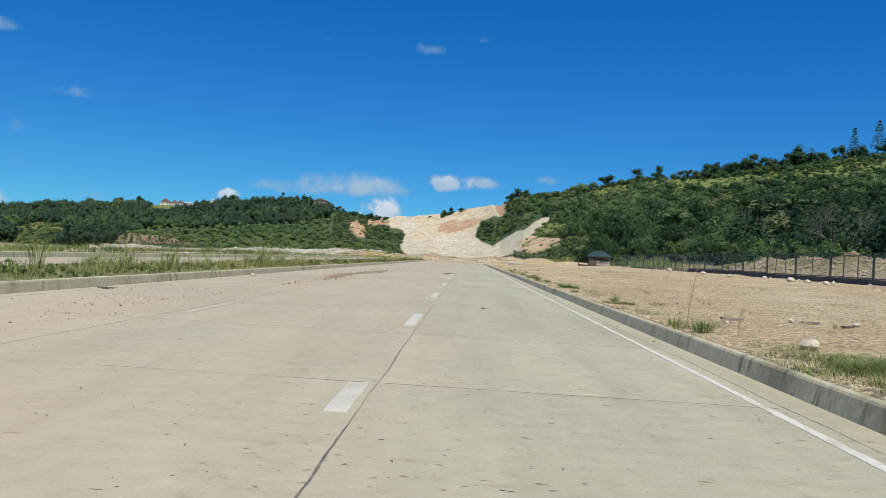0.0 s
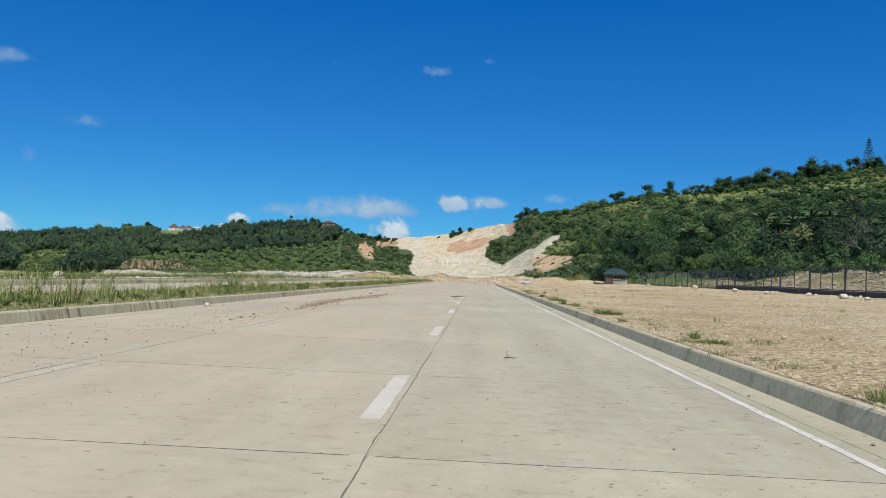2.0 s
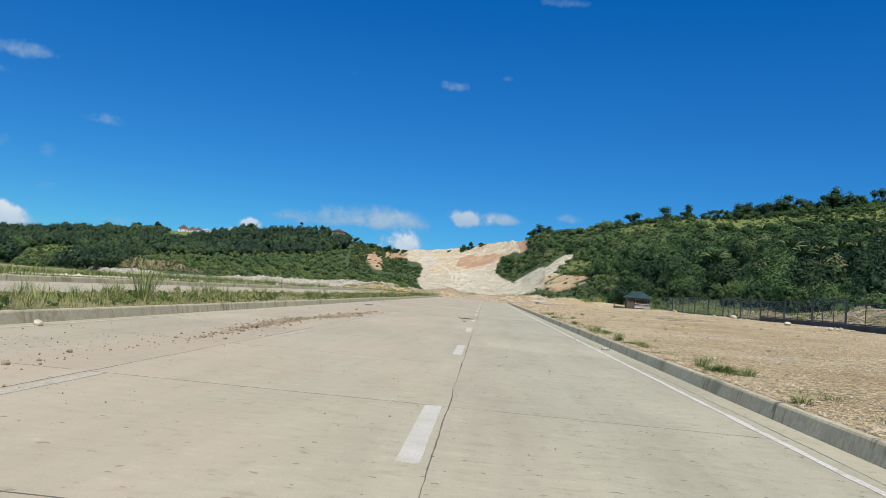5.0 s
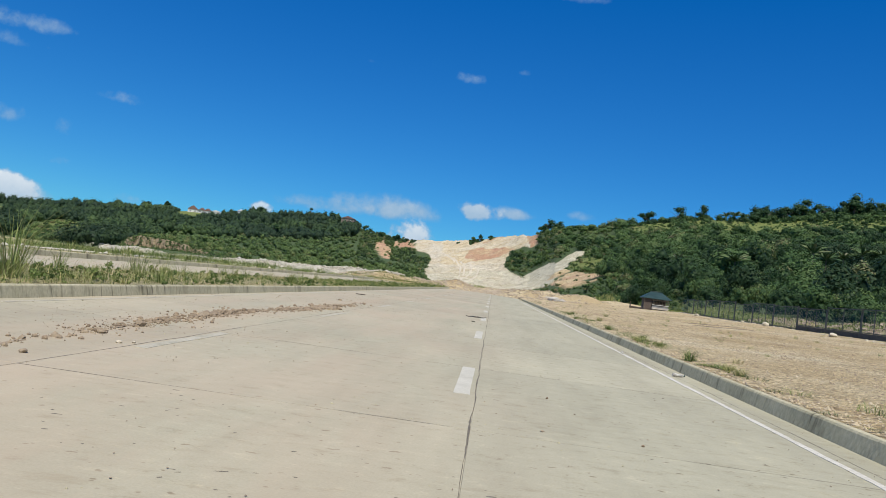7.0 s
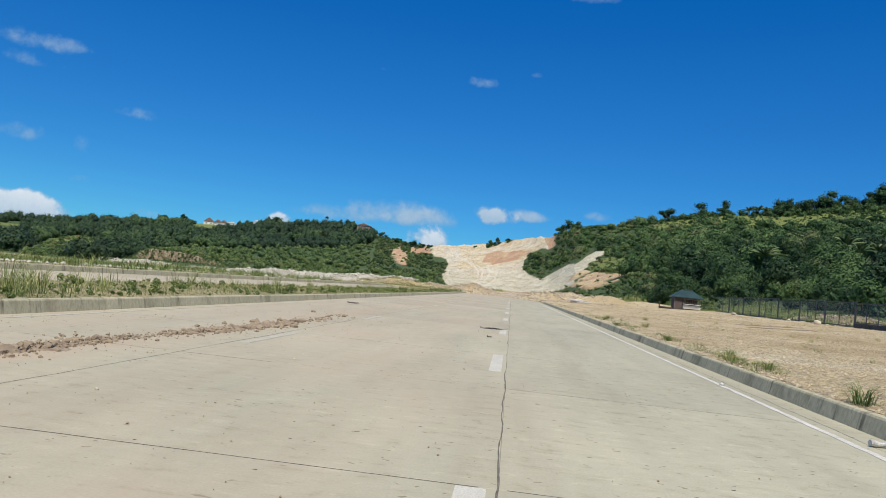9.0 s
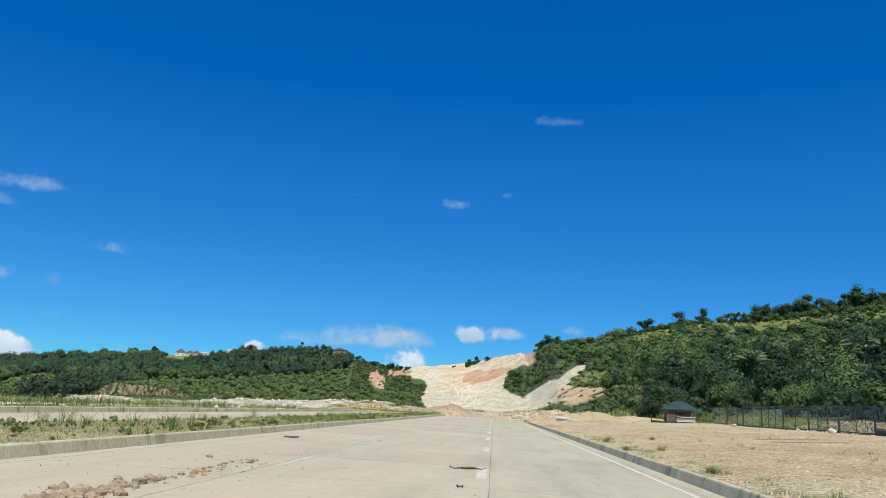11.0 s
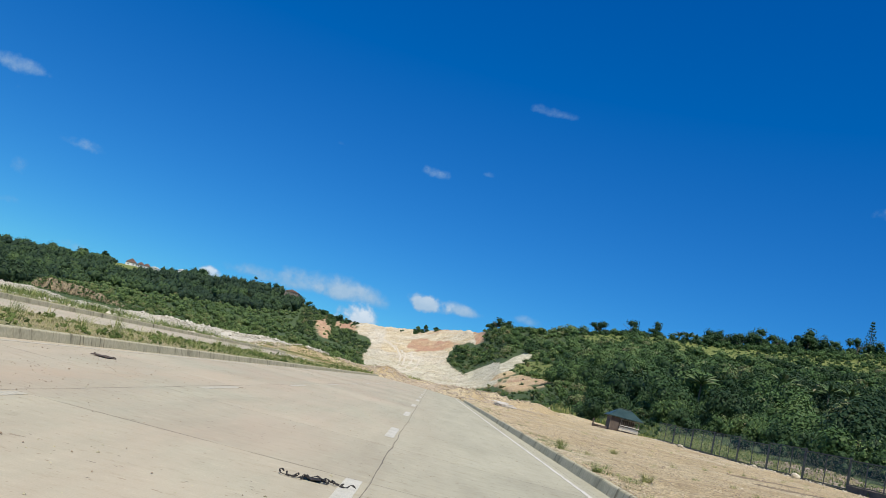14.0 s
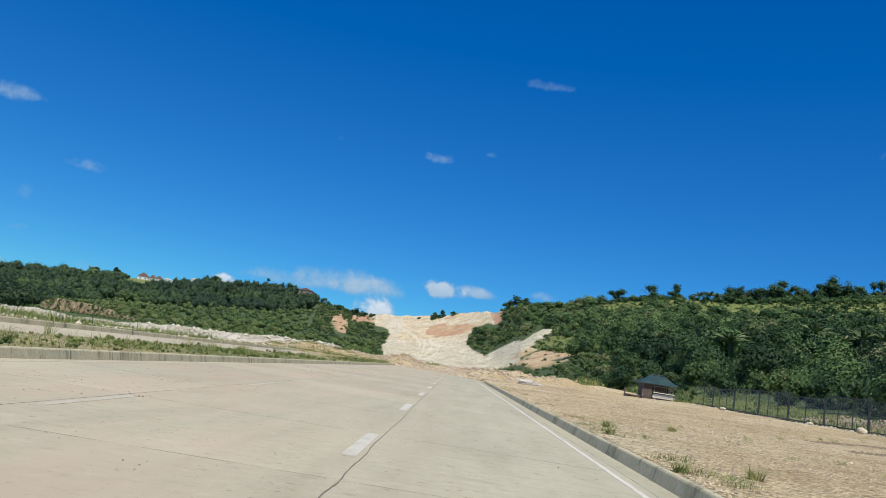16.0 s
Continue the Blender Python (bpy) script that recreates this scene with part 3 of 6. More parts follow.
def zones(x, y, z):
    """Weights of pale rock, red earth, tan dirt and meadow at points of the ground."""
    az, r = bearing(x, y)
    el = np.degrees(np.arctan2(z - OZ, r)) + 0.1
    foot, crest = np.interp(az, HILL[:, 0], HILL[:, 1]), np.interp(az, HILL[:, 0], HILL[:, 2])
    ja, je = az + 0.16 * fbm(x, y, 9, 3, 11), el + 0.09 * fbm(x, y, 8, 3, 12)
    hill = r > foot - 3
    far = r > 215
    pale = far & (inside(ja, je, CUT) | inside(ja, je, CUT_FOOT) | inside(ja, je, SCAR))
    red = far & (inside(ja, je, CUT_RED) | inside(ja, je, CUT_RED_TOP) | inside(ja, je, RED_BANK) | inside(ja, je, RED_BANK_LOW) | inside(ja, je, CUT_PINK) & (fbm(x, y, 16, 3, 23) > -.15) | inside(ja, je, SCAR_TAN) & (fbm(x, y, 11, 3, 24) > -.25) | inside(ja, je, CLEARING))
    mead = far & (inside(ja, je, SCAR_GREEN) | inside(ja, je, WEST_FIELD) | inside(ja, je, WEST_FIELD_2) | inside(ja, je, LAWN))
    s = (r - foot) / (crest - foot)
    ridge = (az > 9) & (s > np.interp(az, [9, 13, 15, 30], [.93, .92, .88, .83]) + 0.12 * fbm(x, y, 40, 3, 13)) & (s < 1.05)
    house = (az > -22.6) & (az < -19.9) & (s > .93) & (s < 1.1)
    foot_strip = (az > 11.5) & (s > -.3) & (s < .03) & (x > 26.5)
    mead = mead | ridge | house | foot_strip
    flat = ~hill
    lot = flat & (x > 3.8) & (y < 240)
    pale_west = flat & (x < -21) & (fbm(x, y, 14, 3, 21) > -0.05) & (y > 75) & (az > -25)
    road_end = flat & (((y > 128) & (x > -7.8) & (x < 30)) | ((y > 150) & (x > -27) & (x < 0)))
    grassy = flat & ~lot & ~road_end
    tan = (lot | road_end | pale_west) & ~foot_strip
    return (pale & ~red) | pale_west, red, tan & ~pale_west, (mead & ~pale & ~red) | (grassy & ~pale_west)


ROAD_W, ROAD_E = -7.3, 3.79              # the kerb faces
SIDE_W, SIDE_E = -18.4, -11.5             # the second carriageway


def road_end(x):
    return np.interp(x, [-8, -2, 1, 3.9, 6], [153, 150, 141, 128, 120])


def ground_z(x, y):
    """The ground sheet, with the beds of both carriageways sunk into it."""
    x, y = np.asarray(x, float), np.asarray(y, float)
    z = land(x, y)
    az, r = bearing(x, y)
    bed = (x > ROAD_W - 0.17) & (x < ROAD_E + 0.17) & (y < 190)
    cover = np.clip((y - road_end(x)) / 9, 0, 1)
    drift = -0.25 + cover * (0.42 + 0.16 * fbm(x, y, 3.5, 3, 31))
    z = np.where(bed, np.where(cover > 0, drift, -0.25), z)
    z = np.where((x > SIDE_W - 0.17) & (x < SIDE_E + 0.17) & (y < 150), -0.25, z)
    # low heaps beyond the end of the road and along the west side
    for cx, cy, wx, wy, h in HEAPS:
        z = z + h * np.exp(-((x - cx) / wx) ** 2 - ((y - cy) / wy) ** 2) * (1 + 0.45 * fbm(x, y, 2.2, 3, 41))
    return z


HEAPS = [(15.0, 152, 3.6, 3.0, 1.25), (11.5, 158, 5, 4, .7), (5.0, 147, 2.3, 3.6, 1.35), (8.6, 156, 2.6, 3.4, 1.1), (-6.3, 161, 3.4, 3.5, 1.35), (3.4, 164, 2.8, 6, 1.0), (-13, 160, 4, 3, .7), (-18.5, 157, 4.5, 3, .9), (-23, 161, 4, 4, .7),
         (-2, 186, 9, 6, .8), (-10.5, 176, 4, 3, .9), (-1.0, 172, 4, 3, .7), (4.5, 176, 4, 4, .9), (31.2, 103, 2.6, 4.0, .9), (31.6, 111, 2.4, 3.4, .7), (22, 165, 6, 5, .6), (32.5, 93, 3.2, 4, 1.0), (32.5, 85, 3.6, 4.5, 1.5), (31.8, 77, 3.4, 4.6, 1.6), (33, 69, 3.6, 5.5, 1.6), (34, 60, 4, 6, 1.6), (34, 50, 4, 6, 1.6)]


def grid_lines(spans):
    out = []
    for a, b, step in spans:
        out.append(np.arange(a, b, step))
    return np.concatenate(out)


def rough(x, y, bare):
    """Loose broken surface of the cuttings."""
    return np.where(bare, 1.2 * fbm(x, y, 14, 4, 51) + 1.0 * fbm(x, y, 5.5, 3, 52), 0)


def build_ground():
    grow = np.geomspace(1, 12, 22)
    xs = grid_lines([(-430, -130, 6), (-130, -70, 3), (-70, -19.2, 1.1), (-19.2, -7, .6), (-7, 4.4, .8), (4.4, 40, .7), (40, 75, 1.2), (75, 260, 3.2)])
    edges = np.array([ROAD_W - .19, ROAD_W - .16, ROAD_E + .16, ROAD_E + .19, SIDE_W - .19, SIDE_W - .16, SIDE_E + .16, SIDE_E + .19])
    xs = xs[np.min(np.abs(xs[:, None] - edges[None]), axis=1) > .12]
    xs = np.unique(np.concatenate([-430 * grow[1:], xs, edges, 262 * grow]))
    ys = np.unique(np.concatenate([-50 * grow[1:] , grid_lines([(-50, 0, 4), (0, 30, 1.6), (30, 130, 1.1), (130, 215, 1.8), (215, 340, 4), (340, 660, 2.2), (660, 720, 4), (720, 1100, 11)]), 1100 * np.geomspace(1, 4.2, 14)]))
    X, Y = np.meshgrid(xs, ys)
    Z = ground_z(X, Y)
    nx, ny = len(xs), len(ys)
    i = np.arange(nx * ny).reshape(ny, nx)
    faces = np.stack([i[:-1, :-1], i[:-1, 1:], i[1:, 1:], i[1:, :-1]], -1).reshape(-1, 4)
    az, r = bearing(X, Y)
    pale, red, tan, mead = zones(X, Y, land(X, Y))
    flat = r < np.interp(az, HILL[:, 0], HILL[:, 1]) - 3
    flat_grass = mead & (r < np.interp(az, HILL[:, 0], HILL[:, 1]) - 3)
    Z = Z + rough(X, Y, (pale | red) & (r > 215)) + np.where((X > 4.6) & (X < 40) & (Y < 135), .03 * fbm(X, Y, 2.4, 3, 58), 0)
    ob = mesh_np("ground", np.stack([X, Y, Z], -1).reshape(-1, 3), faces, GROUND, smooth=True)
    col = ob.data.attributes.new("zone", "FLOAT_COLOR", "POINT")
    col.data.foreach_set("color", np.stack([pale * np.where(flat, np.clip(.5 + .7 * fbm(X, Y, 6, 4, 59), .05, .85), np.clip(.92 + .6 * fbm(X, Y, 22, 3, 55) - .5 * (az > -4) * (az < 2) * (r > 560), .25, 1)), red * np.clip(.75 + .8 * fbm(X, Y, 9, 4, 56) - .25 * (az < -10) - .4 * (az > 3), .0, 1), np.clip(tan | pale | red | flat_grass, 0, 1), np.where(flat_grass & ~tan, np.clip(.52 + .75 * fbm(X, Y, 5, 4, 57), .05, .95), np.where(pale & flat, .45, mead))], -1).reshape(-1, 4).astype(np.float32).ravel())
    el = np.degrees(np.arctan2(land(X, Y) - OZ, r)) + .1
    stone = np.clip(inside(az, el, SCAR) * 1.0 + .8 * np.clip((1.35 + .5 * fbm(X, Y, 30, 3, 60) - el) / .3, 0, 1) * (az < 1.5), 0, 1)
    grey = ob.data.attributes.new("grey", "FLOAT", "POINT")
    grey.data.foreach_set("value", stone.ravel().astype(np.float32))
    return tagged(ob, "tan dirt lot, weedy verges and overgrown hills with pale cuttings", "ground", kind="structure")


build_ground()


def haul_road():
    """Ridges of pale spoil thrown up between the wheel tracks on the cutting."""
    rs = np.linspace(335, 690, 900)
    k = 0
    for line in HAUL_TRACKS:
        for shift, wide in ((-.3, .95),):
            els = np.linspace(line[0][1] + .05, line[-1][1], 120)
            azs = np.interp(els, [e for a, e in line], [a for a, e in line])
            azs = np.convolve(np.pad(azs, 8, "edge"), np.ones(17) / 17, "valid")
            xs, ys = [], []
            for a, e in zip(azs, els):
                px, py = OX + rs * math.sin(radians(a)), OY + rs * math.cos(radians(a))
                le = np.degrees(np.arctan2(land(px, py) - OZ, rs))
                r = rs[int(np.argmax(le > min(e - .1, le.max() - .02)))]
                xs.append(OX + r * math.sin(radians(a))), ys.append(OY + r * math.cos(radians(a)))
            q = np.linspace(0, 119, 420)
            xs, ys = np.interp(q, range(120), xs), np.interp(q, range(120), ys)
            dx, dy = np.gradient(xs), np.gradient(ys)
            n = np.hypot(dx, dy) + 1e-6
            nx, ny = dy / n, -dx / n
            sh = shift + .35 * fbm(q, q * 0 + k, 9, 3, 33)
            w = wide * (1 + .5 * fbm(q, q * 0 + k * 3, 5, 3, 34)) * np.clip(np.minimum(q + 2, 121 - q) / 14, .1, 1)
            rows = []
            for side, lift in ((-1.3, -.5), (-.45, .1), (.45, .12), (1.3, -.5)):
                px, py = xs + nx * (sh + side * w), ys + ny * (sh + side * w)
                rows.append(np.stack([px, py, land(px, py) + rough(px, py, True) + lift + .1 * fbm(px, py, 1.5, 2, 35)], 1))
            m = len(q)
            v = np.concatenate(rows)
            i = np.arange(m - 1)
            f = np.concatenate([np.stack([i + s * m, i + 1 + s * m, i + 1 + (s + 1) * m, i + (s + 1) * m], 1) for s in range(3)])
            ob = mesh_np("spoil_ridge", v, f, PALESPOIL)
            tagged(ob, "pale ridge of spoil beside a wheel track on the cutting", "track", kind="structure")
            k += 1


haul_road()


def gz(x, y):
    return float(ground_z(np.array([x]), np.array([y]))[0])


# ---------------------------------------------------------------- vegetation
def leaf_cloud(cx, cy, cz, rad, high, count, size, tint, lobes=6, seed=1, heart=True, jit=.24, reach=(.25, .75), lobe=(.35, .62), core=.58, core_shade=.34):
    """Crowns as many separate leaf sprays: arrays of centres, radii, heights; returns verts, faces, tint."""
    rng = np.random.default_rng(seed)
    T = len(cx)
    off = rng.normal(size=(T, lobes, 3))
    off /= np.linalg.norm(off, axis=2, keepdims=True)
    off *= rng.uniform(*reach, (T, lobes, 1))
    off[:, :, 2] = off[:, :, 2] * .75 + .08
    lr = rng.uniform(*lobe, (T, lobes))
    ref = np.median(rad)
    t = np.repeat(np.arange(T), np.clip(count * (rad / ref) ** 1.3, count * .3, count * 2.0).astype(int))
    size = size * np.clip((rad / ref) ** .35, .8, 1.5)
    n = len(t)
    k = rng.integers(0, lobes, n)
    d = rng.normal(size=(n, 3))
    d[:, 2] += .45
    d /= np.linalg.norm(d, axis=1, keepdims=True)
    p = off[t, k] + d * (lr[t, k] * rng.uniform(.72, 1.08, n))[:, None]
    R = np.stack([rad[t], rad[t], high[t]], 1)
    pos = np.stack([cx[t], cy[t], cz[t]], 1) + p * R
    nrm = d + rng.normal(size=(n, 3)) * jit
    nrm /= np.linalg.norm(nrm, axis=1, keepdims=True)
    a = np.cross(nrm, rng.normal(size=(n, 3)))
    a /= np.linalg.norm(a, axis=1, keepdims=True) + 1e-9
    b = np.cross(nrm, a)
    s = (size[t] * rng.uniform(.6, 1.35, n))[:, None]
    a, b = a * s, b * s * rng.uniform(.4, .8, (n, 1))
    v = np.stack([pos - a * .9 - nrm * s * .2, pos + .35 * a + b * 1.25, pos + .8 * a - b * .9 - nrm * s * .15], 1)
    ti = np.clip(tint[t] + rng.normal(0, .065, n), 0, 1)
    f = np.arange(3 * n).reshape(n, 3)
    if not heart:
        return v.reshape(-1, 3), f, np.repeat(ti, 3)
    # core of each limb, hidden under the leaves, tinted dark as the crown's inner shade
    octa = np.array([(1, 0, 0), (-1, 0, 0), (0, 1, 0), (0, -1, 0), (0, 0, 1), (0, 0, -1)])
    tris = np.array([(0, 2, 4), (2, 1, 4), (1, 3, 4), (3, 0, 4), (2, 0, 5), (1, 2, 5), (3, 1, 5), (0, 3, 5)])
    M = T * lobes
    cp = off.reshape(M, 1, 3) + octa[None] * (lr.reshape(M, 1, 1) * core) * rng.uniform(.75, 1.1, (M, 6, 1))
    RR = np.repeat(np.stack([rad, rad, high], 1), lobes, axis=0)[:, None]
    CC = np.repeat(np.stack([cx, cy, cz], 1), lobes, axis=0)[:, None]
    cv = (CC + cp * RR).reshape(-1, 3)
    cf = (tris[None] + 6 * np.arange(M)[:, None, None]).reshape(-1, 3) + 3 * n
    return np.concatenate([v.reshape(-1, 3), cv]), np.concatenate([f, cf]), np.concatenate([np.repeat(ti, 3), np.repeat(tint, lobes * 6) * core_shade])


def joined(name, sets, material, label, category):
    vs, fs, ts, base = [], [], [], 0
    for v, f, t in sets:
        vs.append(v), fs.append(f + base), ts.append(t)
        base += len(v)
    ob = mesh_np(name, np.concatenate(vs), np.concatenate(fs), material, {"tint": np.concatenate(ts)}, True)
    return tagged(ob, label, category, kind="stuff")


def scatter(x0, x1, y0, y1, step, seed):
    rng = np.random.default_rng(seed)
    gx, gy = np.meshgrid(np.arange(x0, x1, step), np.arange(y0, y1, step))
    gx = gx + rng.uniform(-.48, .48, gx.shape) * step
    gy = gy + rng.uniform(-.48, .48, gy.shape) * step
    return gx.ravel(), gy.ravel(), rng


def s_of(az, r):
    foot, crest = np.interp(az, HILL[:, 0], HILL[:, 1]), np.interp(az, HILL[:, 0], HILL[:, 2])
    return (r - foot) / (crest - foot)


def clear_of_bare(x, y):
    """True where scrub may grow: not on the bare faces, nor close before or beside them."""
    z = land(x, y)
    pale, red, tan, mead = zones(x, y, z)
    az, r = bearing(x, y)
    el = np.degrees(np.arctan2(z - OZ, r)) + .1
    near = inside(az + .4, el, SCAR) | inside(az, el + .45, SCAR) | inside(az, el + .4, SCAR_TAN) & (az < 6) | inside(az, el + .45, CUT) & (el > .2)
    near |= (az > .3) & (az < 2.1) & (el < np.interp(az, [.3, .7, 1.5, 2.1], [1.7, 1.5, 1.25, .9]))
    near |= inside(az, el, WEST_BANK) | inside(az, el + .4, WEST_FIELD) | inside(az, el + .8, WEST_FIELD) | inside(az, el + .12, LAWN) | inside(az, el + .5, WEST_FIELD_2) | inside(az, el + .35, RED_BANK_LOW)
    return ~(pale | red | tan | mead | near), z


# bearing, distance, height of the hub over the ground or (above 6) over the road, spread
PALMS = [(14.76, 213, 14.8, 5.0), (19.3, 230, 20.0, 4.8), (20.1, 236, 19.2, 4.6), (22.3, 268, 4.6, 4.6), (23.3, 266, 4.4, 4.4), (20.45, 185, 7.0, 4.2),
         (25.0, 150, 3.6, 2.8), (11.5, 235, 4.0, 3.6), (21.2, 255, 4.4, 4.2), (25.5, 240, 4.2, 4.2), (28.5, 190, 4, 3.6), (6.0, 246, 1.4, 2.8), (14.9, 458, 2.5, 5.0), (15.5, 458, 3, 5.4), (16.0, 459, 2.4, 4.8)]


def near_palm(x, y, before=10):
    """True where a palm stands, and a little before it."""
    hit = np.zeros(len(x), bool)
    az, r = bearing(x, y)
    for a, d, h, sp in PALMS:
        hit |= (np.abs(az - a) * r / 57.3 < sp * .8) & (r > d - before) & (r < d + 2.5)
    return hit


def build_forests():
    # the nearer hill, east of the road
    x, y, rng = scatter(2, 330, 55, 590, 5.6, 3)
    az, r = bearing(x, y)
    foot, crest = np.interp(az, HILL[:, 0], HILL[:, 1]), np.interp(az, HILL[:, 0], HILL[:, 2])
    ok, z = clear_of_bare(x, y)
    s = (r - foot) / (crest - foot)
    keep = ok & (az > .35) & (az < 35) & (s > 0.0) & ((az > 2.6) | (r > 330)) & (s < 1.06) & ~((x < 34) & (y < 160)) & ~(near_palm(x, y, 5) & (rng.uniform(0, 1, len(x)) < .85))
    x, y, z, r, s, az = x[keep], y[keep], z[keep], r[keep], s[keep], az[keep]
    patch = fbm(x, y, 30, 3, 61)
    big = rng.uniform(0, 1, len(x)) < .34
    rad = np.where(big, rng.uniform(3.4, 5.2, len(x)), rng.uniform(1.7, 3.0, len(x))) * np.where(s < .06, .7, 1)
    high = rad * np.where(big, rng.uniform(1.0, 1.4, len(x)), rng.uniform(.7, 1.1, len(x))) * np.where(s > .55, .62, 1)
    tint = np.clip(.38 + .5 * patch + rng.normal(0, .14, len(x)) - .14 * big + .16 * (az < 20) * (s > .2) + np.where(az > 10, .14, .08) * (s > .6) * (fbm(x, y, 30, 3, 66) > -.3), .02, .86)
    sets = []
    small = np.where(near_palm(x, y, 38), .36, 1) * np.where((az > 2.6) & (az < 4.2) & (s > .5), .6, np.where(az <= 2.6, .8, 1))
    rad, high = rad * small, high * small
    rad = np.where((az > 2.0) & (az < 7.6) & (np.degrees(np.arctan2(z, r)) < 1.7), rad * .3, rad)
    high = np.where((az > 2.0) & (az < 7.6) & (np.degrees(np.arctan2(z, r)) < 1.7), rad * .8, high)
    tint = tint - .24 * np.clip((az - 19) / 4, 0, 1) * np.clip((.72 - s) / .2, 0, 1)
    tint = np.where(rng.uniform(0, 1, len(x)) < .05, rng.uniform(.75, .95, len(x)), tint)
    for lo, hi, cnt, size in ((0, 190, 1000, .195), (190, 300, 500, .28), (300, 700, 190, .43)):
        m = (r >= lo) & (r < hi)
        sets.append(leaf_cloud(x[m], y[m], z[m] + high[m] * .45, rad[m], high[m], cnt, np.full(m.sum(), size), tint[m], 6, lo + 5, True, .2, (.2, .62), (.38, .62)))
    # bushes crowding the back of the fence
    x, y, rng = scatter(32.5, 46, 86, 178, 2.7, 15)
    keep = rng.uniform(0, 1, len(x)) < np.clip((x - np.where(y < 155, 37, 32)) / 4, 0, .9) * np.where(near_palm(x, y, 16), .1, 1)
    x, y = x[keep], y[keep]
    rad = rng.uniform(1.0, 1.9, len(x)) * np.clip((x - 26) / 8, .5, 1.3)
    sets.append(leaf_cloud(x, y, ground_z(x, y) + rad * .6, rad, rad * 1.25, 420, np.full(len(x), .14), np.clip(rng.normal(.42, .22, len(x)), .02, .85), 6, 80))
    x, y, rng = scatter(8, 40, 143, 232, 1.9, 17)
    az, r = bearing(x, y)
    keep = (az > 3.2) & (s_of(az, r) < .2) & (r > np.interp(az, HILL[:, 0], HILL[:, 1]) - 2) & (rng.uniform(0, 1, len(x)) < .8)
    x, y = x[keep], y[keep]
    rad = rng.uniform(.35, .95, len(x))
    sets.append(leaf_cloud(x, y, ground_z(x, y) + rad * .4, rad, rad, 130, np.full(len(x), .1), np.clip(rng.normal(.55, .25, len(x)), .02, .95), 4, 82))
    # a belt of taller trees along and behind the crest
    x, y, rng = scatter(110, 330, 330, 520, 6.5, 5)
    az, r = bearing(x, y)
    crest = np.interp(az, HILL[:, 0], HILL[:, 2])
    keep = (az > 16.3) & (az < 35) & (r > crest + 1) & (r < crest + 22) & (fbm(x, y, 26, 2, 64) > -.25)
    x, y = x[keep], y[keep]
    rad, high = rng.uniform(3.0, 5.2, len(x)), rng.uniform(3.8, 6.5, len(x))
    sets.append(leaf_cloud(x, y, land(x, y) + high * .75, rad, high, 420, np.full(len(x), .5), np.clip(rng.normal(.16, .12, len(x)), .0, .5), 7, 79))
    joined("hillside_thicket", sets, LEAF_RIGHT, "dense mixed green scrub and small trees covering the hillside", "thicket")
    # the far hills to the west
    x, y, rng = scatter(-680, 25, 240, 1060, 8.0, 4)
    az, r = bearing(x, y)
    foot, crest = np.interp(az, HILL[:, 0], HILL[:, 1]), np.interp(az, HILL[:, 0], HILL[:, 2])
    ok, z = clear_of_bare(x, y)
    s = (r - foot) / (crest - foot)
    keep = ok & (az > -36) & (az < .35) & (s > -.03) & (s < 1.02)
    keep &= ~((az > -6.3) & (az < -.5) & (s > .5))
    el = np.degrees(np.arctan2(z - OZ, r))
    keep &= ~((az > -10.2) & (az < -4.4) & (el > .6) & (el < 3.0)) & ~((az > -5.2) & (az < -3.0))
    x, y, z, r, s, az, el = x[keep], y[keep], z[keep], r[keep], s[keep], az[keep], el[keep] + .1
    patch = fbm(x, y, 70, 4, 62) * 1.3
    # a belt of low light scrub along the foot, dark woods above it
    belt = (az > -24.4) & (el + .12 * fbm(x, y, 40, 3, 67) < np.interp(az, [-24.4, -22, -19.5, -16, -13, -10, -6], [.3, .85, 1.05, 1.4, 1.7, 2.5, 2.6]))
    before = (az > -31.2) & (az < -27.6) & (r < 560) & (r > 330) | (az < -32.3) & (r > 520) & (r < 780) | (az > -25) & (az < -18.6) & (r < 372)
    big = rng.uniform(0, 1, len(x)) < .4 + .3 * (patch < -.1)
    rad = np.where(big, rng.uniform(4.6, 7.2, len(x)), rng.uniform(2.8, 4.6, len(x))) * np.where(belt, .55, np.where(s > .8, 1.2, 1)) * np.where(before, .3, 1) * np.where((az > -22.9) & (az < -18.4) & (s > .72), .68, 1) * np.where(r < 420, .75, 1)
    high = rad * rng.uniform(.75, 1.35, len(x)) * np.where(belt, .8, 1)
    tint = np.clip(np.where(belt, .76, np.where(before, .62, .27)) + np.where(belt, .2, .42) * patch + rng.normal(0, .09, len(x)), .02, .85)
    sets = []
    for lo, hi, cnt, size, core in ((0, 480, 200, .4, .68), (480, 1200, 66, .68, .84)):
        m = (r >= lo) & (r < hi)
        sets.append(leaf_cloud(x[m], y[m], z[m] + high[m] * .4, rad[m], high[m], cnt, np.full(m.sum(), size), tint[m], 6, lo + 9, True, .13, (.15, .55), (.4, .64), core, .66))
    # scrub closing in on the cuttings
    x, y, rng = scatter(-160, 60, 235, 900, 4.6, 6)
    az, r = bearing(x, y)
    ok, z = clear_of_bare(x, y)
    foot, crest = np.interp(az, HILL[:, 0], HILL[:, 1]), np.interp(az, HILL[:, 0], HILL[:, 2])
    keep = ok & (az > -10) & (az < 4.6) & (r > foot) & (r < crest) & (rng.uniform(0, 1, len(x)) < .8)
    x, y, z = x[keep], y[keep], z[keep]
    low = np.degrees(np.arctan2(z, r[keep])) < 1.0
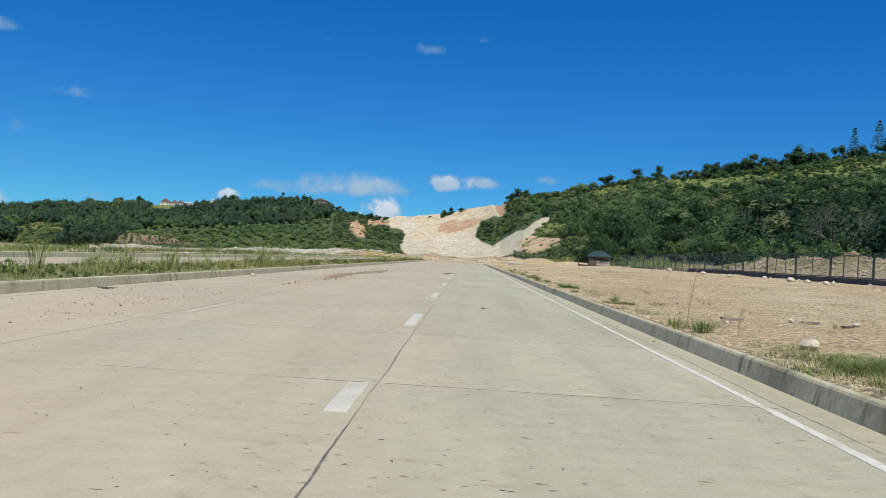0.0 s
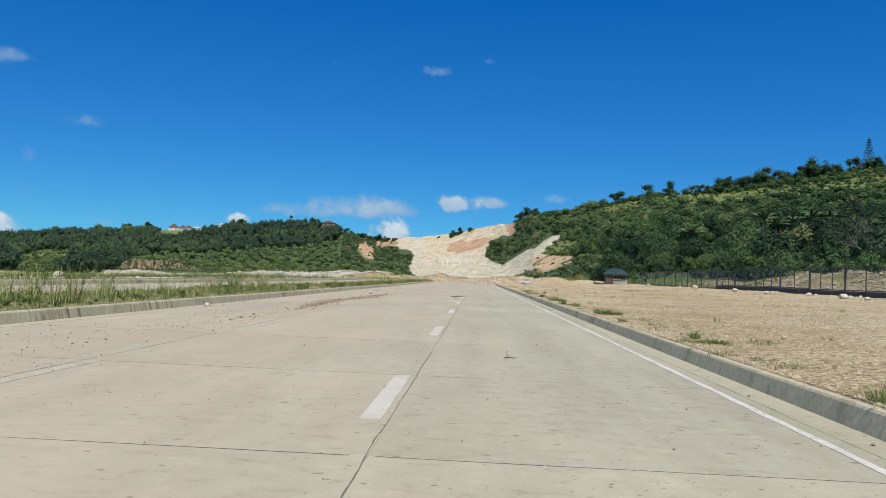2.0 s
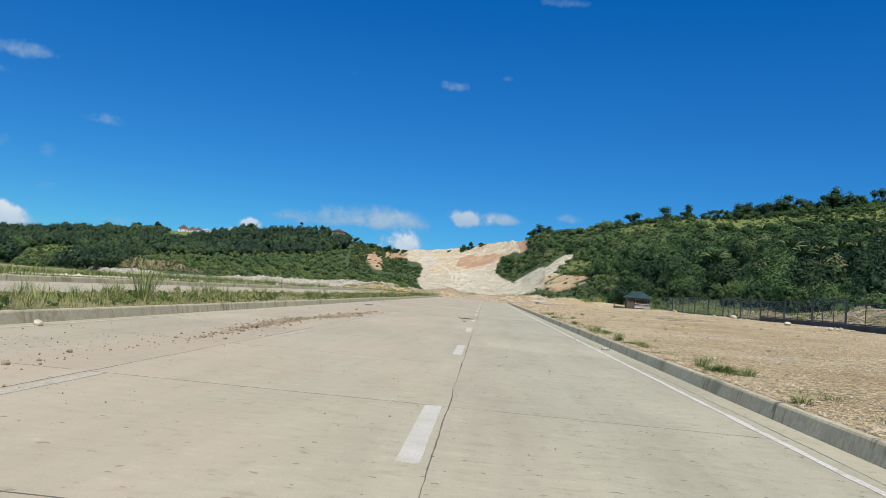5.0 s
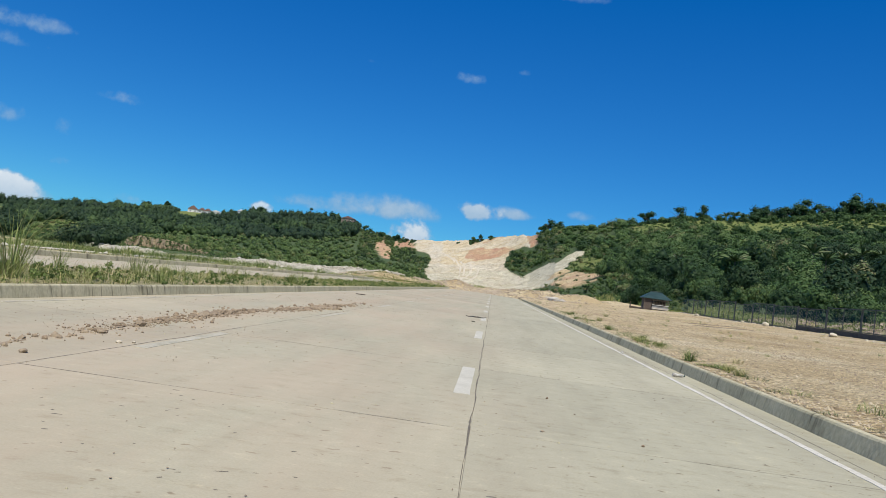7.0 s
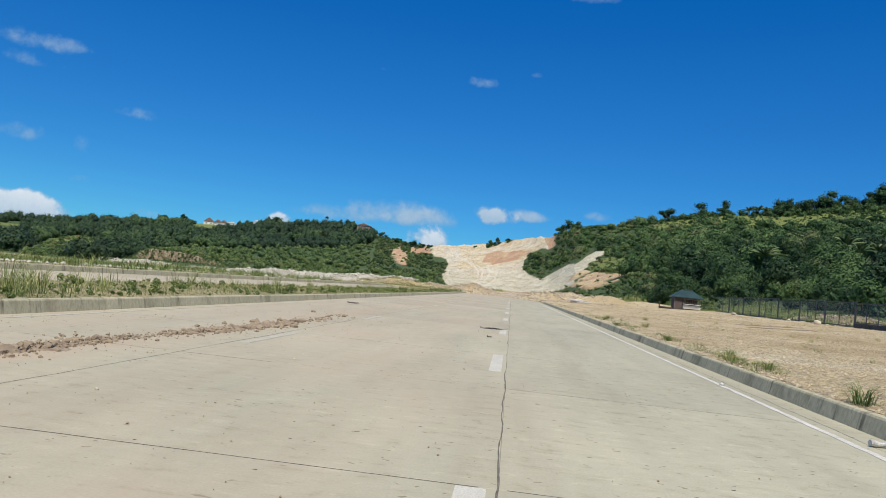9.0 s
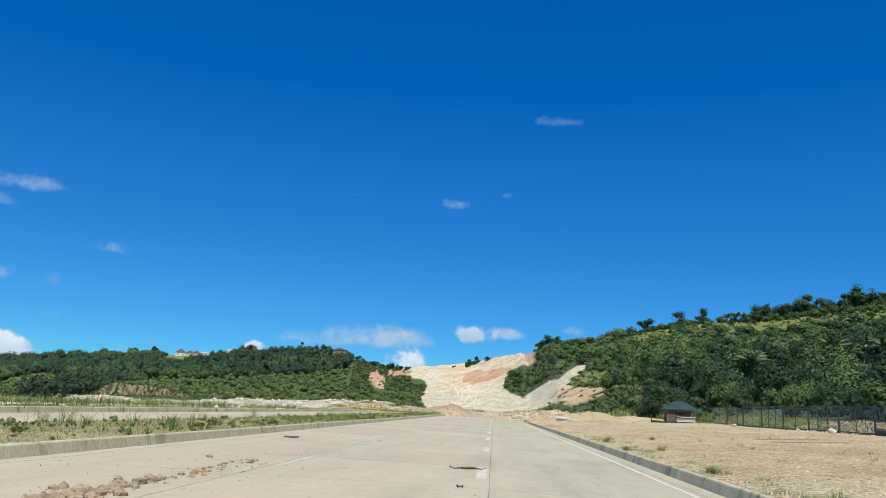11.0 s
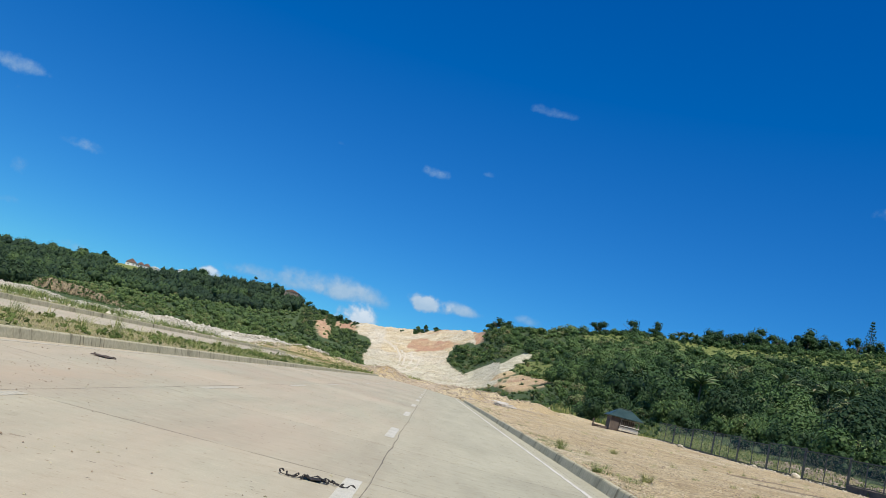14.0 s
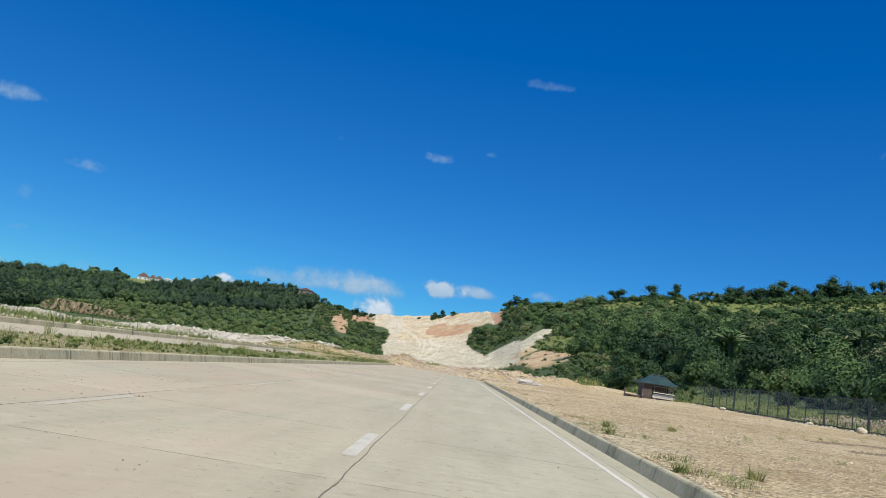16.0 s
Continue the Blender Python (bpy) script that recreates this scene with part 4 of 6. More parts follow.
    rad = rng.uniform(1.3, 2.8, len(x)) * np.where(low, .55, 1) * np.where((az[keep] > 1.1) & (np.degrees(np.arctan2(z, r[keep])) < 2.2), .5, 1)
    sets.append(leaf_cloud(x, y, z + rad * .3, rad, rad * .9, 110, np.full(len(x), .38), np.clip(.56 + rng.normal(0, .22, len(x)), .02, .95), 5, 77))
    # small bushes over the half-bare slopes
    x, y, rng = scatter(-330, 70, 225, 900, 3.4, 16)
    z = land(x, y)
    az, r = bearing(x, y)
    el = np.degrees(np.arctan2(z - OZ, r)) + .1
    west = (inside(az, el, WEST_FIELD) & (rng.uniform(0, 1, len(x)) < .25)) | ((inside(az, el + .4, WEST_FIELD) | inside(az, el + .8, WEST_FIELD)) & (rng.uniform(0, 1, len(x)) < .7))
    scar = (az > 1.6) & (az < 9) & (el < 3.1) & (r > 222) & ~inside(az, el, SCAR) & ~inside(az + .12, el, SCAR) & (rng.uniform(0, 1, len(x)) < np.where(inside(az, el, SCAR_TAN), .12, .8)) & (r < 520)
    bank = (inside(az, el, RED_BANK) | inside(az, el, RED_BANK_LOW)) & (rng.uniform(0, 1, len(x)) < .09)
    keep = west | scar | bank
    x, y, z = x[keep], y[keep], z[keep]
    west = west[keep] | bank[keep]
    rad = np.where(west, rng.uniform(.8, 2.0, len(x)), rng.uniform(.5, 1.3, len(x)))
    sets.append(leaf_cloud(x, y, z + rad * .3, rad, rad * .75, 90, np.where(west, .4, .24), np.clip(.6 + rng.normal(0, .2, len(x)), .05, 1), 4, 81))
    joined("far_woodland", sets, LEAF_LEFT, "dark green woodland and scrub over the far ridge", "woodland")


def ridge_scrub():
    """Low bushes dotted over the grassy crest of the east hill."""
    x, y, rng = scatter(60, 330, 250, 560, 5.0, 8)
    az, r = bearing(x, y)
    crest, foot = np.interp(az, HILL[:, 0], HILL[:, 2]), np.interp(az, HILL[:, 0], HILL[:, 1])
    s = (r - foot) / (crest - foot)
    keep = (az > 8.5) & (az < 34) & (s > .62) & (s < 1.05) & (fbm(x, y, 22, 3, 63) + rng.uniform(-.4, .4, len(x)) > np.where(s > .96, -.4, -.05))
    x, y, s = x[keep], y[keep], s[keep]
    z = land(x, y)
    rad = rng.uniform(.9, 2.2, len(x)) * np.where(s > .96, np.where(az[keep] > 15, 2.0, 1.5), 1)
    ta = np.repeat([9.97, 11.83, 13.53, 10.4, 11.3, 12.9, 17.3, 18.6, 19.5, 21.7, 22.5, 23.9, 25.2, 27.9], 6) + rng.normal(0, .32, 84)
    tr = np.interp(ta, HILL[:, 0], HILL[:, 2]) + rng.uniform(-6, 4, 84)
    tx, ty = OX + tr * np.sin(np.radians(ta)), OY + tr * np.cos(np.radians(ta))
    x, y, z, rad = np.append(x, tx), np.append(y, ty), np.append(z, land(tx, ty)), np.append(rad, rng.uniform(1.3, 2.8, 84))
    gx, gy, rng = scatter(60, 330, 300, 520, 3.4, 18)
    ga, gr = bearing(gx, gy)
    gs = s_of(ga, gr)
    keep = (ga > 8.5) & (ga < 34) & (gs > .8) & (gs < 1.01) & (rng.uniform(0, 1, len(gx)) < .8)
    gx, gy = gx[keep], gy[keep]
    gr = rng.uniform(.5, 1.5, len(gx))
    low = leaf_cloud(gx, gy, land(gx, gy) + gr * .15, gr, gr * .6, 60, np.full(len(gx), .24), np.clip(.5 + rng.normal(0, .2, len(gx)), 0, 1), 4, 83, False)
    one = leaf_cloud(x, y, z + rad * .25, rad, rad * .85, 80, np.full(len(x), .4), np.clip(.38 + rng.normal(0, .2, len(x)), 0, 1), 5, 78)
    joined("ridge_scrub", [one, low], LEAF_RIGHT, "low bushes dotted along the grassy ridge", "bushes")


build_forests()
ridge_scrub()


def tree_thing(x, y, height, width, label, seed, dense=520, leaf=.5, material=None, tall=False, sink=0.0):
    """A standing tree: tapered trunk with limbs, and a crown of leaf sprays."""
    rng = np.random.default_rng(seed)
    z = gz(x, y) - sink
    ob = thing("tree", (x, y, z - .3), label, "tree", "ridge trees")
    bm = bmesh.new()
    lean = rng.uniform(-.06, .06, 2) * height
    top = (lean[0], lean[1], height * .72)
    tube(bm, [(0, 0, 0), (lean[0] * .4, lean[1] * .4, height * .35), top], [height * .03, height * .022, height * .008], 7)
    for k in range(5):
        a = rng.uniform(0, 2 * math.pi)
        h0 = height * rng.uniform(.3, .5)
        e = (math.cos(a) * width * .32, math.sin(a) * width * .32, h0 + height * .25)
        tube(bm, [(lean[0] * .4, lean[1] * .4, h0), (e[0] * .5, e[1] * .5, h0 + height * .15), e], [height * .012, height * .009, height * .004], 5)
    part("trunk", bm, BARK, ob)
    K = 14
    a = rng.uniform(0, 2 * np.pi, K)
    q = np.sqrt(rng.uniform(.05, 1, K))
    hz = rng.uniform(.08, .66, K)
    hz[0], q[0] = .74, .15
    hz[1:6], q[1:6] = .14, .62
    cr_r = width * rng.uniform(.23, .35, K) * (1.15 - .3 * q)
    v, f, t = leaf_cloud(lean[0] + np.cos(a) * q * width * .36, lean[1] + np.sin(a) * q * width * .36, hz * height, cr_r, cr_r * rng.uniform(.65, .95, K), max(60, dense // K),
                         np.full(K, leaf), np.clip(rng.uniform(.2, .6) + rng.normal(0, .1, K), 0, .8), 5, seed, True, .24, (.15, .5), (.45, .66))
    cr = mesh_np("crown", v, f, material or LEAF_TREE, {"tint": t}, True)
    cr.parent = ob
    return ob


def at_bearing(az, r):
    return OX + r * math.sin(radians(az)), OY + r * math.cos(radians(az))


def ridge_trees():
    rows = [  # bearing, distance, height, width
        (9.97, 458, 9, 12), (11.83, 455, 10, 13), (13.53, 455, 9.5, 10), (16.6, 462, 6, 14), (17.3, 462, 11, 12), (18.6, 462, 10, 12), (19.5, 464, 13.5, 16),
        (20.5, 464, 10, 12), (21.7, 465, 12, 12), (22.5, 466, 14, 15), (23.9, 468, 11, 11), (25.2, 470, 12.5, 13), (26.3, 472, 10, 13), (27.9, 476, 13, 16), (29.2, 478, 12, 14), (30.6, 478, 13, 14)]
    west = [
        (-1.95, 655, 8, 7), (-1.45, 655, 8, 6), (-2.9, 668, 3.5, 7), (-.6, 648, 4.5, 6), (3.0, 565, 10, 10), (15.97, 322, 7, 7), (15.4, 330, 5, 6), (3.3, 560, 13, 13), (4.1, 540, 10, 12),
        (-13.75, 955, 17, 9), (-23.5, 985, 15, 10), (-24.7, 985, 14, 10), (-15.9, 700, 14, 9), (-12.2, 900, 16, 20), (-9.6, 840, 9, 12), (-8.5, 790, 7, 10), (-7.9, 765, 6, 10), (-7.3, 745, 7, 9), (-6.7, 728, 5, 8), (-6.1, 715, 4, 7), (-17.2, 970, 14, 22)]
    for i, (az, r, h, w) in enumerate(rows + west):
        x, y = at_bearing(az, r)
        tree_thing(x, y, h * 1.12, w * 1.05, "dark green broadleaf tree standing on the ridge", 200 + i, 1500 if r < 600 else 600, .46 if r < 600 else .85, sink=2.4)


ridge_trees()


def casuarina(az, r, height, seed):
    rng = np.random.default_rng(seed)
    x, y = at_bearing(az, r)
    ob = thing("conifer_tree", (x, y, gz(x, y) - .4), "tall sparse feathery casuarina tree on the ridge", "tree", "ridge conifers")
    bm = bmesh.new()
    tube(bm, [(0, 0, 0), (.2, 0, height * .5), (.5, .1, height)], [.32, .2, .04], 7)
    part("trunk", bm, BARK, ob)
    n = 900
    h = rng.uniform(.18, 1, n) ** .9
    tier = np.floor(h * 13) / 13 + rng.normal(0, .012, n)
    a = rng.uniform(0, 2 * np.pi, n)
    rr = (1.08 - tier) * height * .22 * np.sqrt(rng.uniform(.05, 1, n))
    p = np.stack([rr * np.cos(a) + tier * .5, rr * np.sin(a), tier * height + rr * .35], 1)
    d = np.stack([np.cos(a), np.sin(a), np.full(n, .5)], 1) * rng.uniform(.5, 1.1, (n, 1))
    w = rng.normal(size=(n, 3)) * .1
    v = np.stack([p - d * .5, p + w, p + d * .5, p - w], 1).reshape(-1, 3)
    cr = mesh_np("crown", v, np.arange(4 * n).reshape(n, 4), LEAF_TREE, {"tint": np.repeat(rng.uniform(.3, .8, n), 4)})
    cr.parent = ob


casuarina(25.8, 474, 20, 1)
casuarina(27.2, 478, 22, 2)


def palm_thing(x, y, height, spread, seed, fronds=15, label="", kind="palm"):
    """A palm or banana plant: short stem and a rosette of arching ribbed leaves."""
    rng = np.random.default_rng(seed)
    ob = thing(kind + "_plant", (x, y, gz(x, y) - .1), label, kind, "hillside " + kind + "s")
    bm = bmesh.new()
    tube(bm, [(0, 0, 0), (.1, .05, height * .5), (.15, .1, height)], [.22, .17, .13], 8)
    part("stem", bm, BARK, ob)
    for k in range(fronds):
        a = k * 2.4 + rng.uniform(-.3, .3)
        up = rng.uniform(.35, 1.5)
        L = spread * rng.uniform(.8, 1.15)
        vs, fs, seg = [], [], 7
        c, s = math.cos(a), math.sin(a)
        for i in range(seg + 1):
            q = i / seg
            out = L * q * math.cos(up * .8) + .05
            z = height + L * (math.sin(up) * q - (.22 + .22 * up) * q * q)
            w = spread * .085 * math.sin(math.pi * min(1, q * .9 + .08)) ** .7
            for sgn in (-1, 0, 1):
                ww = w * sgn * (1 + .25 * rng.uniform(-1, 1))
                vs.append((.15 + c * out - s * ww, .1 + s * out + c * ww, z - (w * .85 if sgn else 0)))
        for i in range(seg):
            for j in (0, 1):
                b = i * 3 + j
                fs.append((b, b + 1, b + 4, b + 3))
        t = rng.uniform(.1, .9)
        fr = mesh_np("frond", vs, fs, FROND, {"tint": np.full(len(vs), t)})
        fr.parent = ob
    return ob


def hill_palms():
    for i, (az, r, h, sp) in enumerate(PALMS):
        x, y = at_bearing(az, r)
        banana = i in (5, 6, 10)
        palm_thing(x, y, h if h < 6 else max(1.5, h - gz(x, y)), sp * .92, 300 + i, 11 if banana else 22,
                   "broad-leaved banana plant behind the fence" if banana else "pale-fronded palm rising out of the hillside scrub", "banana" if banana else "palm")


hill_palms()


def bare_tree():
    rng = np.random.default_rng(77)
    x, y = at_bearing(25.4, 108)
    ob = thing("bare_tree", (x, y, gz(x, y) - .2), "leafless pale grey spreading tree behind the fence", "tree")
    bm = bmesh.new()
    tube(bm, [(0, 0, 0), (.1, 0, .7), (.15, 0, 1.2)], [.2, .15, .12], 8)
    part("trunk", bm, PALEBARK, ob)

    def grow(bm, p, d, length, rad, depth):
        e = p + d * length
        mid = p + d * length * .5 + Vector(rng.normal(0, .04, 3)) * length
        tube(bm, [p, mid, e], [rad, rad * .8, rad * .6], 5 if depth < 2 else 3)
        if depth < 4:
            for _ in range(3 if depth < 3 else 2):
                nd = (d + Vector(rng.normal(0, .42, 3)) + Vector((0, 0, .18))).normalized()
                grow(bm, e, nd, length * rng.uniform(.6, .8), rad * .55, depth + 1)

    for k in range(7):
        a = k * .9 + rng.uniform(-.2, .2)
        bm = bmesh.new()
        grow(bm, Vector((.1, 0, .7)), Vector((math.cos(a) * .7, math.sin(a) * .7, .9)).normalized(), 1.9, .06, 0)
        part("branch", bm, PALEBARK, ob)
    ob.scale = (1.4, 1.4, 1.45)


bare_tree()


# ---------------------------------------------------------------- the carriageway
SLAB, FIRST = 4.4, 7.75                     # joint spacing, and one joint's place
UNEVEN = {0: .6, 1: .35, 2: -.15, 3: -.2, 4: -.4, 5: -.2}


def joint(k):
    return FIRST + SLAB * k + UNEVEN.get(k, 0)


def slab_mesh(w, l, t=.24, bev=.002):
    bm = boxed(-w / 2, w / 2, 0, l, -t, 0, bevel=bev)
    me = bpy.data.meshes.new("slab")
    bm.to_mesh(me)
    bm.free()
    me.materials.append(CONCRETE)
    return me


def build_road():
    road = tagged(new("road"), "pale dusty concrete carriageway with dashed white lanes", "road", kind="structure")
    lanes = [(ROAD_W, -3.7905), (-3.7895, -.0005), (.0005, 3.4465), (3.4475, ROAD_E)]
    rows = range(-5, 37)
    for x0, x1 in lanes:
        made = {}
        for k in rows:
            l = round(joint(k + 1) - joint(k), 3)
            if l not in made:
                made[l] = slab_mesh(x1 - x0, l - .006)
            s = new("slab", made[l])
            s.parent = road
            s.location = ((x0 + x1) / 2, joint(k) + .003, random.uniform(-.0002, .0002))
    # worn dirt in the long joints, ragged at the edges
    rng = np.random.default_rng(5)
    for x, w, name in ((0, .0056, "joint_filling"), (-3.79, .0062, "joint_filling"), (3.447, .005, "joint_filling")):
        ys = np.arange(-15, 172, .11)
        wob = .034 * fbm(ys, ys * 0 + x, 1.1, 5, 71)
        rag = rng.uniform(.5, 1.4, (2, len(ys))) * w * np.clip(1 + 1.3 * fbm(ys, ys * 0 + 3 + x, 1.4, 4, 72), .25, 2.6)
        vs = np.concatenate([np.stack([x + wob - rag[0], ys, np.full(len(ys), .0009)], 1), np.stack([x + wob + rag[1], ys, np.full(len(ys), .0009)], 1)])
        n = len(ys)
        i = np.arange(n - 1)
        j = mesh_np(name, vs, np.stack([i, i + n, i + n + 1, i + 1], 1), CRACK)
        j.parent = road
    # transverse joints, open only here and there
    for k in range(-2, 35):
        for x0, x1 in ((-7.2, -3.9), (-3.8, -.05), (.05, 3.4)):
            xs = np.arange(x0, x1, .09)
            y = joint(k)
            on = np.clip(.75 + 1.2 * fbm(xs, xs * 0 + k * 7.7, 1.2, 4, 73), 0.3, 1.5) * .0068
            wob = .006 * fbm(xs, xs * 0 + k, .7, 2, 74)
            n = len(xs)
            vs = np.concatenate([np.stack([xs, y + wob - on, np.full(n, .0009)], 1), np.stack([xs, y + wob + on, np.full(n, .0009)], 1)])
            i = np.arange(n - 1)
            j = mesh_np("cross_joint", vs, np.stack([i, i + 1, i + n + 1, i + n], 1), CRACK)
            j.parent = road
    return road


ROAD = build_road()


def marking(x0, x1, y0, y1, material, name="lane_dash", ragged=.006):
    """A painted stripe a few millimetres thick with uneven edges."""
    n = max(3, int((y1 - y0) / .25))
    ys = np.linspace(y0, y1, n)
    rng = np.random.default_rng(int((y0 + 50) * 10))
    a, b = x0 + rng.uniform(-ragged, ragged, n), x1 + rng.uniform(-ragged, ragged, n)
    low, top = np.full(n, -.004), np.full(n, .004)
    vs = np.concatenate([np.stack(c, 1) for c in ((a, ys, low), (a, ys, top), (b, ys, top), (b, ys, low))])
    i = np.arange(n - 1)
    sides = [np.stack([i + r * n, i + (r + 1) * n, i + 1 + (r + 1) * n, i + 1 + r * n], 1) for r in range(3)]
    ends = [(0, 3 * n, 2 * n, n), (n - 1, 2 * n - 1, 3 * n - 1, 4 * n - 1)]
    ob = mesh_np(name, vs, np.concatenate(sides + [np.array(ends)]), material)
    ob.parent = ROAD
    return ob


for k in range(-2, 18):
    y = joint(2 * k) - .03
    marking(-.235, -.065, y - (1.25 if k == 0 else 2.65), y, PAINT, ragged=.003)
    marking(-3.72, -3.58, y - 2.65, y, EDGE_PAINT)
for k in range(-2, 16):
    y = FIRST + 2 * SLAB * k
    marking(3.205, 3.29, y, y + 2 * SLAB - .01, WHITELINE, "edge_line", .01)
    marking(-7.05, -6.95, y, y + 2 * SLAB - .01, EDGE_PAINT, "edge_line", .02)


def curb_piece(length, h=.2, w=.15):
    """Cast kerb with a sloping face and rounded nose; the face looks to +x."""
    bm = bmesh.new()
    prof = [(-w, -.24), (-w, h - .01), (-w + .015, h), (-.085, h), (-.062, h - .008), (-.047, h - .03), (0, -.02), (0, -.24)]
    rows = [[bm.verts.new((px, y, pz)) for px, pz in prof] for y in (.0012, length - .0012)]
    for i in range(len(prof) - 1):
        bm.faces.new((rows[0][i], rows[0][i + 1], rows[1][i + 1], rows[1][i]))
    bm.faces.new(rows[0][::-1])
    bm.faces.new(rows[1])
    bmesh.ops.recalc_face_normals(bm, faces=bm.faces)
    me = bpy.data.meshes.new("curb_stone")
    bm.to_mesh(me)
    bm.free()
    me.materials.append(CURB)
    return me


def build_curb(name, x, y0, y1, step, turn, label, h):
    curb = tagged(new(name), label, "kerb", kind="structure")
    me = curb_piece(step, h)
    n = int((y1 - y0) / step)
    for k in range(n):
        s = new("curb_stone", me)
        s.parent = curb
        s.matrix_basis = pose(x + random.uniform(-.003, .003), y0 + k * step + (step if turn else 0), random.uniform(-.004, .003), 0, 0, turn + random.uniform(-.04, .04))


build_curb("kerb_east", ROAD_E, -14, 121, 3.0, 180, "grey cast concrete kerb beside the dirt lot", .205)
build_curb("kerb_west", ROAD_W, -14, 166, 3.0, 0, "stained grey concrete kerb along the weedy verge", .21)
build_curb("kerb_far_west", SIDE_W, -5, 142, 3.0, 0, "grey concrete kerb of the second carriageway", .24)
build_curb("kerb_verge", SIDE_E, -5, 142, 3.0, 180, "low grey concrete kerb beside the weeds", .12)


def build_side_road():
    road = tagged(new("side_road"), "pale concrete second carriageway beyond the weeds", "road", kind="structure")
    me = slab_mesh((SIDE_E - SIDE_W) / 2 - .01, SLAB - .01)
    for k in range(-3, 31):
        for x in (SIDE_W + (SIDE_E - SIDE_W) * .25, SIDE_W + (SIDE_E - SIDE_W) * .75):
            s = new("slab", me)
            s.parent = road
            s.location = (x, FIRST + SLAB * k, random.uniform(-.002, .002))


build_side_road()


# ---------------------------------------------------------------- the fence
def build_fence():
    X, Y0, BAY, N = 26.5, 51.6, 5.8, 14
    fence = thing("fence", (X, Y0, 0), "dark steel post fence with green shade netting beside the lot", "fence")
    drops = [0.0, .04, .06, .02, .0, .22, .3, .22, .18, .2, .16, .24, .1, .05]
    for b in range(-2, N):
        y0 = b * BAY
        g0, g1 = gz(X, Y0 + y0), gz(X, Y0 + y0 + BAY)
        g = (g0 + g1) / 2
        plinth = 0.36 if b < 7 else .06
        zt = g + 1.98 + .09 * ((b * 7) % 3 - 1) + (.1 if b in (4, 10) else 0)
        tilt = .10 if b < 6 else .0
        part("post", boxed(-.06, .06, y0 - .06, y0 + .06, min(g0, g) - .3, zt + .06, bevel=.006), STEEL, fence)
        for q in (.5,) if b % 2 else (.34, .67):
            part("mid_post", boxed(-.025, .025, y0 + BAY * q - .025, y0 + BAY * q + .025, g - .1, zt + tilt * (q - .5)), STEEL, fence)
        for nm, zz in (("top_rail", zt - .02), ("bottom_rail", g + plinth + .05)):
            bm = boxed(-.025, .025, y0 + .05, y0 + BAY - .05, zz - .035, zz + .035)
            part(nm, bm, STEEL, fence)
        bm = bmesh.new()
        n = 12
        top = [bm.verts.new((.03 + .015 * math.sin(k * 1.9 + b), y0 + .05 + (BAY - .1) * k / n, zt - .05 - .03 * math.sin(math.pi * (k % 6) / 6))) for k in range(n + 1)]
        low = [bm.verts.new((.03 + .02 * math.sin(k * 1.3 + b * 2), y0 + .05 + (BAY - .1) * k / n, g + plinth + .08)) for k in range(n + 1)]
        for k in range(n):
            bm.faces.new((top[k], top[k + 1], low[k + 1], low[k]))
        part("netting", bm, NET if b > 5 else THIN_NET, fence, "sagging green netting")
        part("plinth", boxed(-.06, .06, y0 + .05, y0 + BAY - .05, g - .5, g + plinth, bevel=.012), PLINTH, fence, "dark block plinth")


build_fence()


